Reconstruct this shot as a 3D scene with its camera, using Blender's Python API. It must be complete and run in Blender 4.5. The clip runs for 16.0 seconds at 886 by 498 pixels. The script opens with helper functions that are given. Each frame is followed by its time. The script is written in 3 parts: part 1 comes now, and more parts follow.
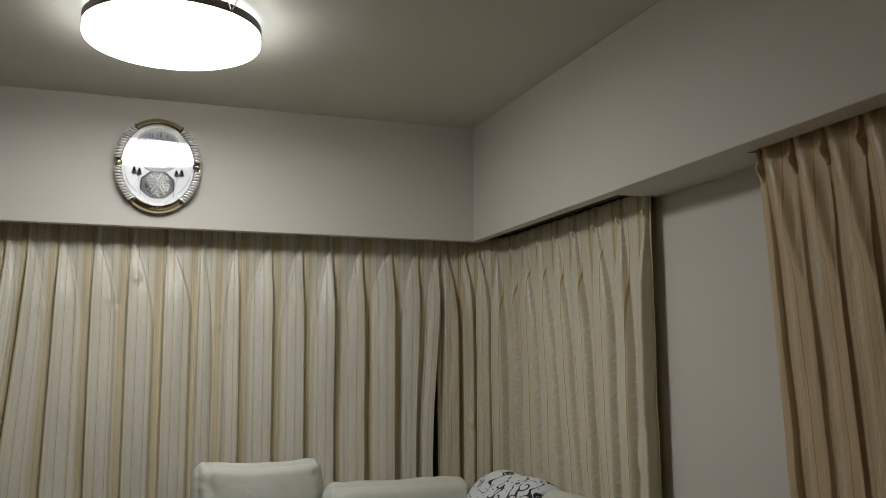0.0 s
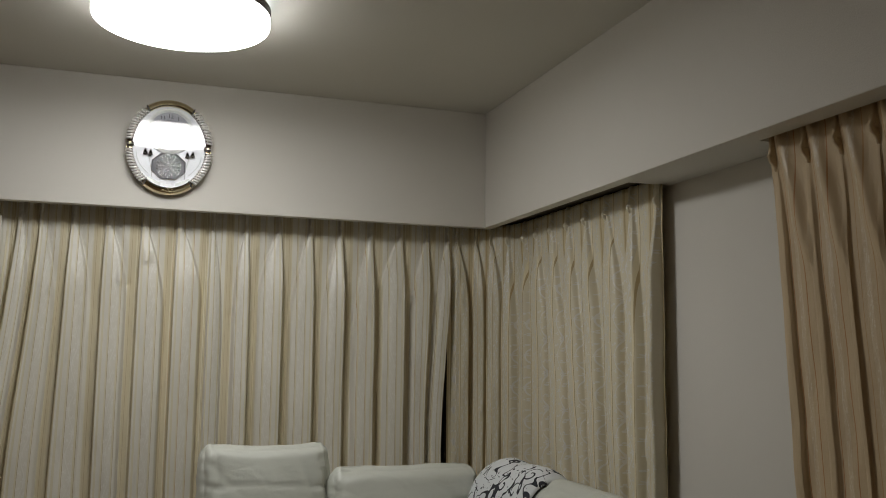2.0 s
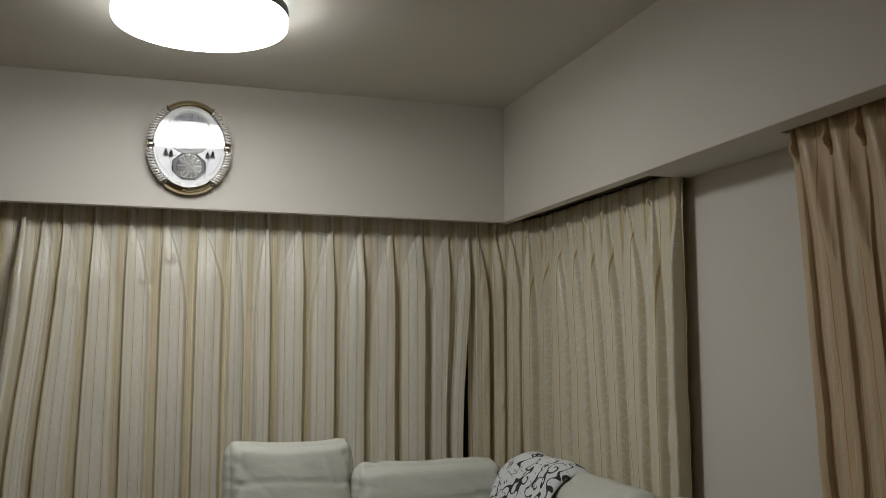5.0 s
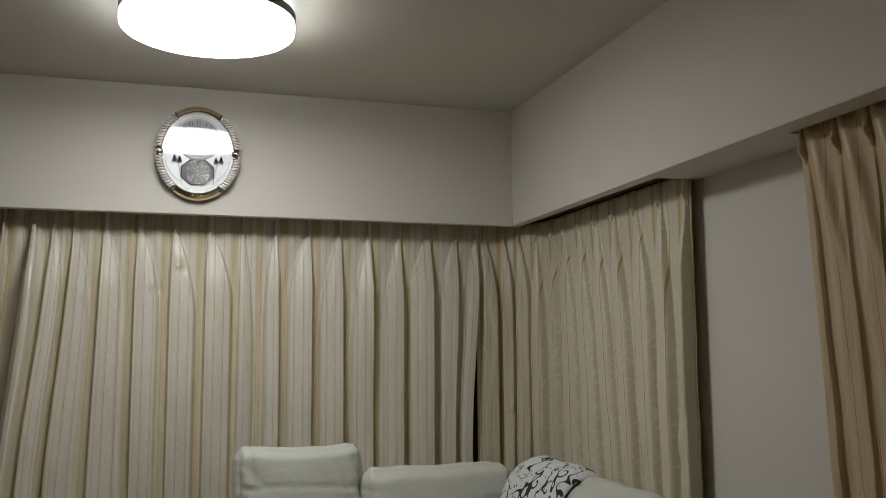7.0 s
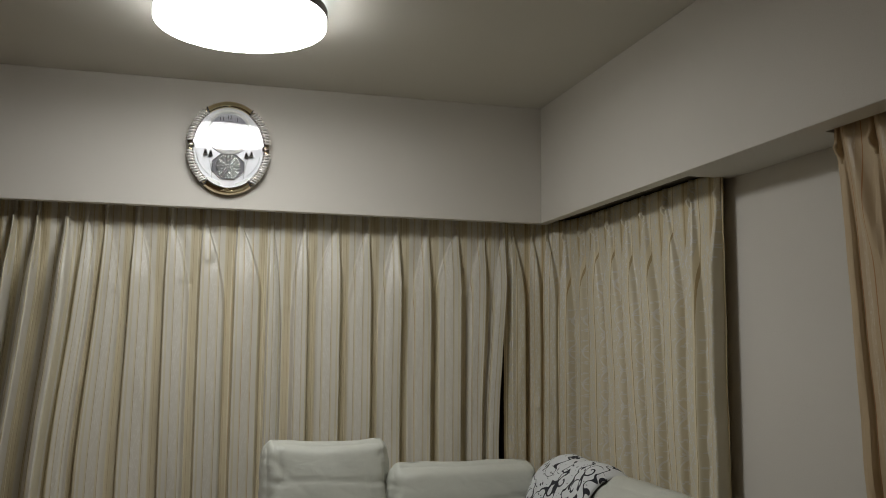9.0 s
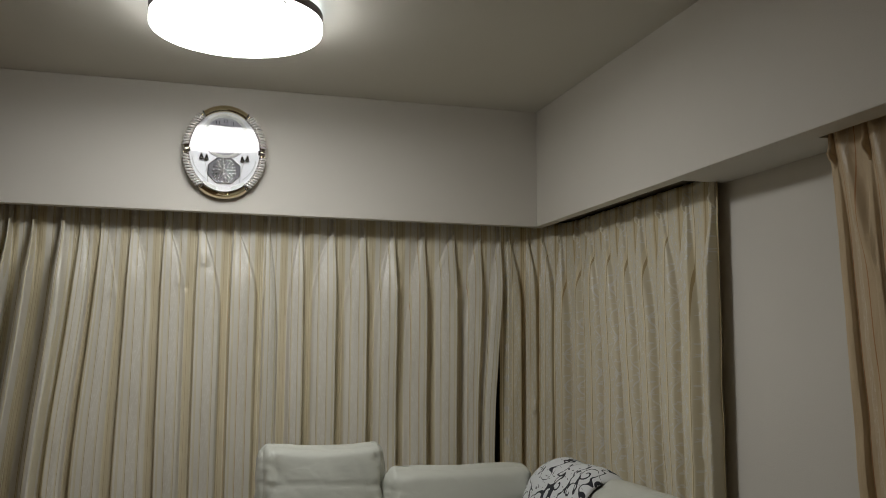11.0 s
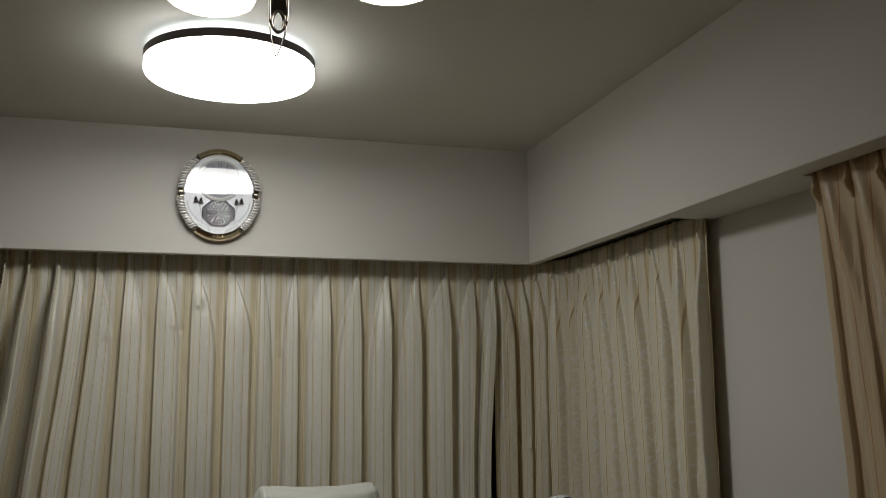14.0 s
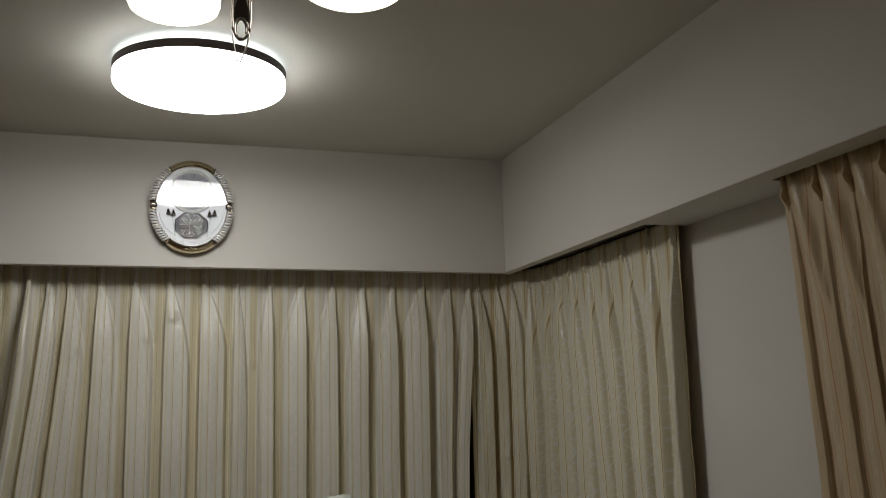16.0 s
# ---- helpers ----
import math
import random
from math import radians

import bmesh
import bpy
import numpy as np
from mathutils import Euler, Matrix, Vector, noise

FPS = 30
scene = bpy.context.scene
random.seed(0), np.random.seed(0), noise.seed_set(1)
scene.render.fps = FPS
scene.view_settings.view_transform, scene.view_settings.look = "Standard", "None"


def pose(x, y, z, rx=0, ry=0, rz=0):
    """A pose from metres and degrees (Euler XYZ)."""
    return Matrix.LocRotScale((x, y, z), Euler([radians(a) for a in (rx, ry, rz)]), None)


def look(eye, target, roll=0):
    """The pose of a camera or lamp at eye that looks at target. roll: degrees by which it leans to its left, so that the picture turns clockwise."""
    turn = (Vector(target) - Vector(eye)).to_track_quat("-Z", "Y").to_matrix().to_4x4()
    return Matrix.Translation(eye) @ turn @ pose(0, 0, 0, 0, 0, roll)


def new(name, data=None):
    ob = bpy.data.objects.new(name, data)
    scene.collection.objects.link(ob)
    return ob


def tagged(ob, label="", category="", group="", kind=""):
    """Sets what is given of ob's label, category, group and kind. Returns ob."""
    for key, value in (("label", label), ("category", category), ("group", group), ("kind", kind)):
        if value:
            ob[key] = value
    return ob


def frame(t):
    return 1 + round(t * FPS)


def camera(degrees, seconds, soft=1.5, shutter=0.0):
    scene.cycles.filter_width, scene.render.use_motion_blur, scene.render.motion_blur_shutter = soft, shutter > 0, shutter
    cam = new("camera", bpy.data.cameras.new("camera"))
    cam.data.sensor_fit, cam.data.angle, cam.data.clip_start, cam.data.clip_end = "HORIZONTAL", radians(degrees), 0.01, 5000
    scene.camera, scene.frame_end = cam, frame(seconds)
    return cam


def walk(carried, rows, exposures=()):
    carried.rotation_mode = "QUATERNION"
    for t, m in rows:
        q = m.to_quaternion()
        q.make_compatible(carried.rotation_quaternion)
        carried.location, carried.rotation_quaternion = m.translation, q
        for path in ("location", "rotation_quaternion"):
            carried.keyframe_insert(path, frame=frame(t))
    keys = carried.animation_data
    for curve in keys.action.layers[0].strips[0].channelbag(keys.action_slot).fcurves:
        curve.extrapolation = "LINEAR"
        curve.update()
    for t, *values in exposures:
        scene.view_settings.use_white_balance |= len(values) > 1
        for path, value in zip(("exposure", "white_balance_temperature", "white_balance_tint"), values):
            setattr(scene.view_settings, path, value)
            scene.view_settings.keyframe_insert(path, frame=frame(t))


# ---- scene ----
cam = camera(52.8, 16.0, soft=0.8)
PATH = [
    (0, (-1.563, -3.816, 1.38), (-0.875, -1.957, 1.642), -0.4),
    (0.5, (-1.531, -3.801, 1.372), (-0.857, -1.935, 1.626), 0.4),
    (1, (-1.528, -3.808, 1.387), (-0.853, -1.942, 1.64), 0.6),
    (1.5, (-1.521, -3.803, 1.385), (-0.858, -1.932, 1.628), 0.6),
    (2, (-1.518, -3.808, 1.377), (-0.87, -1.93, 1.611), 0.6),
    (2.5, (-1.518, -3.809, 1.381), (-0.883, -1.925, 1.599), 0.5),
    (3, (-1.526, -3.812, 1.383), (-0.9, -1.924, 1.591), 0.4),
    (3.5, (-1.531, -3.813, 1.383), (-0.916, -1.921, 1.591), 0.3),
    (4, (-1.531, -3.812, 1.385), (-0.92, -1.919, 1.594), 0.1),
    (6.5, (-1.532, -3.817, 1.394), (-0.92, -1.926, 1.622), -0.3),
    (7, (-1.525, -3.813, 1.385), (-0.934, -1.916, 1.613), -0.4),
    (7.5, (-1.531, -3.818, 1.389), (-0.965, -1.912, 1.605), -0.2),
    (8, (-1.533, -3.797, 1.381), (-0.989, -1.884, 1.596), 0.1),
    (8.5, (-1.537, -3.8, 1.382), (-0.997, -1.887, 1.601), 0.3),
    (9, (-1.536, -3.807, 1.382), (-0.999, -1.893, 1.604), 0.4),
    (11.5, (-1.535, -3.816, 1.396), (-0.985, -1.906, 1.62), 0.3),
    (12, (-1.527, -3.817, 1.393), (-0.97, -1.912, 1.632), 0.2),
    (12.5, (-1.525, -3.82, 1.392), (-0.965, -1.917, 1.644), 0.0),
    (13, (-1.529, -3.829, 1.398), (-0.975, -1.925, 1.662), -0.0),
    (13.5, (-1.534, -3.838, 1.413), (-0.984, -1.936, 1.691), -0.3),
    (14, (-1.534, -3.848, 1.409), (-0.983, -1.949, 1.709), -0.5),
    (14.5, (-1.532, -3.86, 1.417), (-0.974, -1.965, 1.726), -0.7),
    (15, (-1.528, -3.879, 1.403), (-0.965, -1.987, 1.726), -0.9),
    (15.5, (-1.519, -3.861, 1.403), (-0.939, -1.975, 1.729), -1.2),
    (16, (-1.509, -3.847, 1.401), (-0.917, -1.964, 1.726), -1.4),
]
walk(cam, [(t, look(eye, target, roll)) for t, eye, target, roll in PATH],
     exposures=[(0, 0.0), (4, 0.0), (11.5, -0.05), (13, -0.08), (14, -0.30), (16, -0.31)])

# ---------------------------------------------------------------- light
world = bpy.data.worlds.new("night")
world.use_nodes = True
world.node_tree.nodes["Background"].inputs[0].default_value = (0.02, 0.025, 0.04, 1)
world.node_tree.nodes["Background"].inputs[1].default_value = 0.05
scene.world = world
LAMP_POWER = 22.0
SIDE_POWER = 14.0
HALO_POWER = 2.8
SHADE_POWER = 4.5

# ---------------------------------------------------------------- materials


def setup(name, color, rough=0.6, metal=0.0):
    m = bpy.data.materials.new(name)
    m.use_nodes = True
    b = m.node_tree.nodes["Principled BSDF"]
    b.inputs["Base Color"].default_value = (*color, 1)
    b.inputs["Roughness"].default_value = rough
    b.inputs["Metallic"].default_value = metal
    return m, m.node_tree, b


def node(nt, kind, **values):
    n = nt.nodes.new(kind)
    for k, v in values.items():
        n.inputs[k.replace("_", " ")].default_value = v
    return n


def math_node(nt, op, a, b=0.0, c=0.0):
    n = nt.nodes.new("ShaderNodeMath")
    n.operation = op
    for i, v in enumerate((a, b, c)):
        if isinstance(v, (int, float)):
            n.inputs[i].default_value = v
        else:
            nt.links.new(v, n.inputs[i])
    return n.outputs[0]


def mix_color(nt, fac, a, b, blend="MIX"):
    n = nt.nodes.new("ShaderNodeMix")
    n.data_type, n.blend_type = "RGBA", blend
    for sock, v in ((n.inputs[0], fac), (n.inputs[6], a), (n.inputs[7], b)):
        if isinstance(v, (int, float)):
            sock.default_value = v
        elif isinstance(v, tuple):
            sock.default_value = (*v, 1) if len(v) == 3 else v
        else:
            nt.links.new(v, sock)
    return n.outputs[2]


def noise_node(nt, vector, scale, detail=4.0, rough=0.55, distort=0.0):
    n = node(nt, "ShaderNodeTexNoise", Scale=scale, Detail=detail, Roughness=rough, Distortion=distort)
    nt.links.new(vector, n.inputs["Vector"])
    return n.outputs["Fac"]


def bump(nt, bsdf, height, strength, distance):
    n = node(nt, "ShaderNodeBump", Strength=strength, Distance=distance)
    nt.links.new(height, n.inputs["Height"])
    nt.links.new(n.outputs[0], bsdf.inputs["Normal"])


def scaled(nt, vector, x, y, z):
    n = nt.nodes.new("ShaderNodeMapping")
    n.inputs["Scale"].default_value = (x, y, z)
    nt.links.new(vector, n.inputs["Vector"])
    return n.outputs[0]


def coords(nt, what="Object"):
    return nt.nodes.new("ShaderNodeTexCoord").outputs[what]


def ramp(nt, fac, stops, mode="LINEAR"):
    n = nt.nodes.new("ShaderNodeValToRGB")
    n.color_ramp.interpolation = mode
    e = n.color_ramp.elements
    while len(e) < len(stops):
        e.new(0.5)
    for el, (p, c) in zip(e, stops):
        el.position, el.color = p, (*c, 1)
    nt.links.new(fac, n.inputs[0])
    return n.outputs[0]


def paint_material(name, a, b):
    """Off-white embossed wallpaper, faintly mottled."""
    m, nt, bs = setup(name, a, 0.72)
    o = coords(nt)
    big = noise_node(nt, o, 1.7, 5, 0.6)
    fine = noise_node(nt, o, 260, 3, 0.6)
    weave = noise_node(nt, scaled(nt, o, 1, 1, 0.35), 420, 2, 0.5)
    nt.links.new(mix_color(nt, math_node(nt, "MULTIPLY_ADD", big, 1.6, -0.3), a, b), bs.inputs["Base Color"])
    bump(nt, bs, math_node(nt, "ADD", fine, weave), 0.35, 0.0012)
    return m


def wood_floor():
    m, nt, bs = setup("oak_floor", (0.30, 0.19, 0.10), 0.4)
    o = coords(nt)
    grain = noise_node(nt, scaled(nt, o, 14, 1.2, 14), 6, 6, 0.6, 0.5)
    info = nt.nodes.new("ShaderNodeObjectInfo").outputs["Random"]
    base = ramp(nt, grain, [(0.3, (0.12, 0.07, 0.035)), (0.7, (0.22, 0.14, 0.075))])
    nt.links.new(mix_color(nt, math_node(nt, "MULTIPLY", info, 0.4), base, (0.16, 0.095, 0.05)), bs.inputs["Base Color"])
    bump(nt, bs, grain, 0.2, 0.001)
    return m


def bands(nt, f, stops):
    """A repeating row of woven stripes, (start, colour) over one repeat."""
    return ramp(nt, f, stops, "CONSTANT")


def brocade(nt, x, z, repeat):
    """Woven vine with five-petalled flowers and leaves; x across and z along the band, in metres."""
    t = math_node(nt, "FRACT", math_node(nt, "MULTIPLY", z, 1.0 / repeat))
    along = math_node(nt, "MULTIPLY", math_node(nt, "SUBTRACT", t, 0.5), repeat)
    wave = math_node(nt, "MULTIPLY", math_node(nt, "SINE", math_node(nt, "MULTIPLY", t, math.tau)), 0.011)
    off = math_node(nt, "ABSOLUTE", math_node(nt, "SUBTRACT", x, wave))
    mask = math_node(nt, "LESS_THAN", off, 0.0019)

    def blossom(cx, cz, size, petals, turn):
        dx, dz = math_node(nt, "SUBTRACT", x, cx), math_node(nt, "SUBTRACT", along, cz)
        r = math_node(nt, "SQRT", math_node(nt, "ADD", math_node(nt, "MULTIPLY", dx, dx), math_node(nt, "MULTIPLY", dz, dz)))
        a = math_node(nt, "ARCTAN2", dz, dx)
        lobe = math_node(nt, "MULTIPLY_ADD", math_node(nt, "COSINE", math_node(nt, "MULTIPLY_ADD", a, petals, turn)), 0.38 * size, 0.62 * size)
        return math_node(nt, "MULTIPLY", math_node(nt, "LESS_THAN", r, lobe), math_node(nt, "GREATER_THAN", r, 0.2 * size))

    for cx, cz, size, petals, turn in ((-0.009, 0.036, 0.0125, 5, 0.4), (0.011, -0.034, 0.0115, 5, 1.9), (0.012, 0.012, 0.010, 2, 0.9), (-0.012, -0.008, 0.010, 2, 2.4),
                                       (0.008, 0.062, 0.009, 3, 0.2), (-0.008, -0.060, 0.009, 3, 1.3)):
        mask = math_node(nt, "MAXIMUM", mask, blossom(cx, cz, size, petals, turn))
    return mask


def curtain_cloth(name, base, satin, khaki, line, rust, flowers=1.0, period=0.20, bloom=((0.465, 0.095),), rust_share=0.45, style="lines", size=1.0, narrow=1.0):
    """Woven drapery: pale satin bands between thin tan lines and khaki grounds, one repeat to each pleat; khaki also
    paints recess shade.
    """
    m, nt, bs = setup(name, base, 0.55)
    uv = coords(nt, "UV")
    sep = nt.nodes.new("ShaderNodeSeparateXYZ")
    nt.links.new(uv, sep.inputs[0])
    turns = math_node(nt, "MULTIPLY", sep.outputs[0], 1.0 / period)
    f = math_node(nt, "FRACT", turns)
    chance = nt.nodes.new("ShaderNodeTexWhiteNoise")
    chance.noise_dimensions = "1D"
    nt.links.new(math_node(nt, "FLOOR", turns), chance.inputs["W"])
    # lines and vines: khaki at both ends adds fold shade, satin brightens the faces
    plain = {"lines": [(0.0, khaki), (0.055, line), (0.067, khaki), (0.13, base), (0.16, satin), (0.305, line), (0.318, base), (0.36, satin), (0.58, line), (0.592, base),
                       (0.63, satin), (0.745, base), (0.80, satin), (0.845, khaki), (0.90, line), (0.912, base), (0.955, khaki)],
             # the wide first line here paints the shaded crease beside each fold
             "vines": [(0.0, khaki), (0.03, line), (0.075, khaki), (0.12, satin), (0.50, line), (0.522, base), (0.57, satin), (0.82, line), (0.838, base), (0.91, khaki)],
             "sparse": [(0.0, base), (0.14, line), (0.165, base), (0.30, satin), (0.44, base), (0.56, line), (0.58, khaki), (0.80, base)]}[style]
    marked = [(p, rust if c == line and (style != "lines" or p > 0.2) else c) for p, c in plain]
    stripes = mix_color(nt, math_node(nt, "LESS_THAN", chance.outputs["Value"], rust_share), bands(nt, f, plain), bands(nt, f, marked))
    sheen = bands(nt, f, [(p, (1, 1, 1) if c == satin else (0, 0, 0)) for p, c in plain])
    flower = None
    for mid, half in bloom:
        x = math_node(nt, "MULTIPLY", math_node(nt, "SUBTRACT", f, mid), period * narrow / size)
        inside = math_node(nt, "LESS_THAN", math_node(nt, "ABSOLUTE", math_node(nt, "SUBTRACT", f, mid)), half)
        one = math_node(nt, "MULTIPLY", brocade(nt, x, math_node(nt, "MULTIPLY_ADD", sep.outputs[1], 1.0 / size, mid * 0.3), 0.15), inside)
        flower = one if flower is None else math_node(nt, "MAXIMUM", flower, one)
    worn = noise_node(nt, uv, 9, 3, 0.6)
    flower = math_node(nt, "MULTIPLY", flower, math_node(nt, "MULTIPLY_ADD", worn, 1.2 * flowers, -0.1 * flowers))
    soil = noise_node(nt, scaled(nt, uv, 6, 1.2, 1), 1.3, 4, 0.6)
    slub = noise_node(nt, scaled(nt, uv, 1, 0.04, 1), 260, 3, 0.6)
    col = mix_color(nt, flower, stripes, (0.93, 0.91, 0.86))
    col = mix_color(nt, math_node(nt, "MULTIPLY_ADD", soil, 0.5, -0.12), col, (0.88, 0.84, 0.76), "MULTIPLY")
    col = mix_color(nt, math_node(nt, "MULTIPLY", slub, 0.14), col, (0.72, 0.68, 0.60), "MULTIPLY")
    nt.links.new(col, bs.inputs["Base Color"])
    rough = math_node(nt, "MULTIPLY_ADD", sheen, -0.21, 0.56)
    nt.links.new(math_node(nt, "MULTIPLY_ADD", flower, -0.10, rough), bs.inputs["Roughness"])
    bs.inputs["Sheen Weight"].default_value = 0.12
    nt.links.new(math_node(nt, "MULTIPLY_ADD", sheen, 0.5, 0.35), bs.inputs["Specular IOR Level"])
    weave = noise_node(nt, scaled(nt, uv, 1, 0.5, 1), 700, 2, 0.5)
    crease = noise_node(nt, scaled(nt, uv, 1.6, 1, 1), 13, 3, 0.5, 0.5)
    h = math_node(nt, "ADD", math_node(nt, "MULTIPLY", weave, 0.10), math_node(nt, "ADD", math_node(nt, "MULTIPLY", flower, 0.15), crease))
    bump(nt, bs, h, 0.6, 0.0075)
    # light glows through the single layer of cloth
    thin = nt.nodes.new("ShaderNodeBsdfTranslucent")
    nt.links.new(mix_color(nt, 1.0, col, (1.0, 0.90, 0.66), "MULTIPLY"), thin.inputs["Color"])
    blend = node(nt, "ShaderNodeMixShader", Fac=0.13)
    nt.links.new(bs.outputs[0], blend.inputs[1])
    nt.links.new(thin.outputs[0], blend.inputs[2])
    nt.links.new(blend.outputs[0], nt.nodes["Material Output"].inputs[0])
    return m


def leather(name, a, b):
    m, nt, bs = setup(name, a, 0.36)
    o = coords(nt)
    big = noise_node(nt, o, 5, 5, 0.6)
    wrinkle = noise_node(nt, scaled(nt, o, 1, 1, 1.7), 8, 2.5, 0.5, 0.6)
    pores = nt.nodes.new("ShaderNodeTexVoronoi")
    pores.inputs["Scale"].default_value = 420
    nt.links.new(o, pores.inputs["Vector"])
    nt.links.new(mix_color(nt, big, a, b), bs.inputs["Base Color"])
    nt.links.new(math_node(nt, "MULTIPLY_ADD", big, 0.16, 0.22), bs.inputs["Roughness"])
    h = math_node(nt, "ADD", math_node(nt, "MULTIPLY", pores.outputs["Distance"], 0.06), wrinkle)
    bump(nt, bs, h, 0.35, 0.018)
    return m


def scroll_print():
    """White throw printed with black curling vines."""
    m, nt, bs = setup("scroll_print_fleece", (0.80, 0.80, 0.80), 0.85)
    uv = coords(nt, "UV")
    sc = 9.5
    vor = node(nt, "ShaderNodeTexVoronoi", Scale=sc, Randomness=0.85)
    nt.links.new(uv, vor.inputs["Vector"])
    sub = nt.nodes.new("ShaderNodeVectorMath")
    sub.operation = "SUBTRACT"
    nt.links.new(uv, sub.inputs[0])
    nt.links.new(vor.outputs["Position"], sub.inputs[1])
    sp = nt.nodes.new("ShaderNodeSeparateXYZ")
    nt.links.new(sub.outputs[0], sp.inputs[0])
    ang = math_node(nt, "DIVIDE", math_node(nt, "ARCTAN2", sp.outputs[1], sp.outputs[0]), math.tau)
    r = vor.outputs["Distance"]
    turn = math_node(nt, "FRACT", math_node(nt, "ADD", ang, math_node(nt, "MULTIPLY", r, 3.4)))
    curl = math_node(nt, "MULTIPLY", math_node(nt, "LESS_THAN", turn, 0.20), math_node(nt, "LESS_THAN", r, 0.40))
    curl = math_node(nt, "MULTIPLY", curl, math_node(nt, "GREATER_THAN", r, 0.05))
    vine = noise_node(nt, uv, 12, 1, 0.4, 0.6)
    line = math_node(nt, "LESS_THAN", math_node(nt, "ABSOLUTE", math_node(nt, "SUBTRACT", vine, 0.5)), 0.02)
    leaf = noise_node(nt, scaled(nt, uv, 1, 1.8, 1), 36, 1, 0.4, 1.0)
    leaf = math_node(nt, "MULTIPLY", math_node(nt, "GREATER_THAN", leaf, 0.68), math_node(nt, "GREATER_THAN", r, 0.40))
    mask = math_node(nt, "MAXIMUM", math_node(nt, "MAXIMUM", curl, line), leaf)
    nt.links.new(mix_color(nt, mask, (0.68, 0.70, 0.71), (0.02, 0.022, 0.03)), bs.inputs["Base Color"])
    bump(nt, bs, noise_node(nt, uv, 300, 3), 0.4, 0.002)
    return m


def emitter(name, color, power):
    m, nt, bs = setup(name, (0.9, 0.9, 0.9), 0.4)
    bs.inputs["Emission Color"].default_value = (*color, 1)
    bs.inputs["Emission Strength"].default_value = power
    return m


def worn_metal(name, color, rough):
    m, nt, bs = setup(name, color, rough, 1.0)
    o = coords(nt)
    n = noise_node(nt, o, 40, 4, 0.6)
    nt.links.new(math_node(nt, "MULTIPLY_ADD", n, 0.12, rough - 0.05), bs.inputs["Roughness"])
    return m


WALL = paint_material("wall_paper", (0.705, 0.674, 0.622), (0.665, 0.634, 0.578))
CEIL = paint_material("ceiling_paper", (0.665, 0.64, 0.58), (0.63, 0.604, 0.54))
# for walls out of view: dark and warm to lower the bounced light
REAR = paint_material("unseen_wall_darkened", (0.30, 0.23, 0.15), (0.26, 0.20, 0.13))
FLOOR = wood_floor()
CLOTH = curtain_cloth("striped_drapery", (0.80, 0.745, 0.575), (0.83, 0.80, 0.72), (0.725, 0.65, 0.465), (0.57, 0.465, 0.295), (0.645, 0.465, 0.27), 1.0, 0.20, ((0.47, 0.11),), 0.3, size=1.2)
CLOTH_FLORAL = curtain_cloth("floral_drapery", (0.90, 0.815, 0.60), (0.80, 0.74, 0.575), (0.72, 0.62, 0.40), (0.56, 0.44, 0.25), (0.62, 0.47, 0.26), 2.0, 0.20,
                             ((0.31, 0.17), (0.695, 0.115)), 0.2, "vines", 0.95, 0.65)
CLOTH_TAN = curtain_cloth("rust_striped_drapery", (0.70, 0.555, 0.36), (0.73, 0.59, 0.40), (0.67, 0.525, 0.335), (0.62, 0.40, 0.215), (0.58, 0.31, 0.145), 0.5, 0.20, ((0.37, 0.07),), 0.6, "sparse")
LEATHER = leather("cream_leather", (0.63, 0.645, 0.59), (0.57, 0.58, 0.515))
THROW = scroll_print()
LAMP = emitter("lamp_diffuser", (1.0, 1.0, 0.975), LAMP_POWER)
LAMP_SIDE = emitter("lamp_edge", (1.0, 1.0, 0.975), SIDE_POWER)
HALO = emitter("lamp_uplight", (0.84, 0.94, 1.0), HALO_POWER)
SHADE = emitter("opal_glass", (1.0, 0.88, 0.70), SHADE_POWER)
BROWN = setup("dark_brown_rim", (0.045, 0.028, 0.022), 0.45)[0]
GOLD = worn_metal("polished_gold", (0.74, 0.64, 0.44), 0.16)
SILVER = worn_metal("polished_silver", (0.86, 0.86, 0.85), 0.14)
CHROME = worn_metal("chrome", (0.75, 0.74, 0.73), 0.08)
GUNMETAL = worn_metal("black_nickel", (0.20, 0.18, 0.17), 0.2)
# silver whitened and made less metallic: the ribs' lamp glints as colour
FLUTE = worn_metal("silver_whitened_for_glint", (0.95, 0.94, 0.92), 0.20)
FLUTE.node_tree.nodes["Principled BSDF"].inputs["Metallic"].default_value = 0.55
PLATE = worn_metal("satin_silver_plate", (0.70, 0.71, 0.74), 0.42)
PLATE.node_tree.nodes["Principled BSDF"].inputs["Metallic"].default_value = 0.25
PEARL = setup("pearl_white", (0.82, 0.82, 0.80), 0.3)[0]
DIAL = setup("grey_dial", (0.42, 0.42, 0.47), 0.5)[0]
SLATE = setup("dark_grey_enamel", (0.16, 0.16, 0.18), 0.55)[0]
INK = setup("black_ink", (0.015, 0.015, 0.018), 0.5)[0]
PEWTER = worn_metal("cast_pewter", (0.42, 0.43, 0.42), 0.3)
RAIL = setup("dark_rail", (0.11, 0.09, 0.07), 0.5)[0]
FRAME_ALU = worn_metal("bronze_aluminium", (0.12, 0.10, 0.085), 0.4)
NIGHT = setup("night_outside", (0.006, 0.007, 0.01), 0.9)[0]
GLASS = bpy.data.materials.new("clear_glass")
GLASS.use_nodes = True
_g = GLASS.node_tree
_g.nodes.remove(_g.nodes["Principled BSDF"])
_mix, _fres = _g.nodes.new("ShaderNodeMixShader"), node(_g, "ShaderNodeFresnel", IOR=1.5)
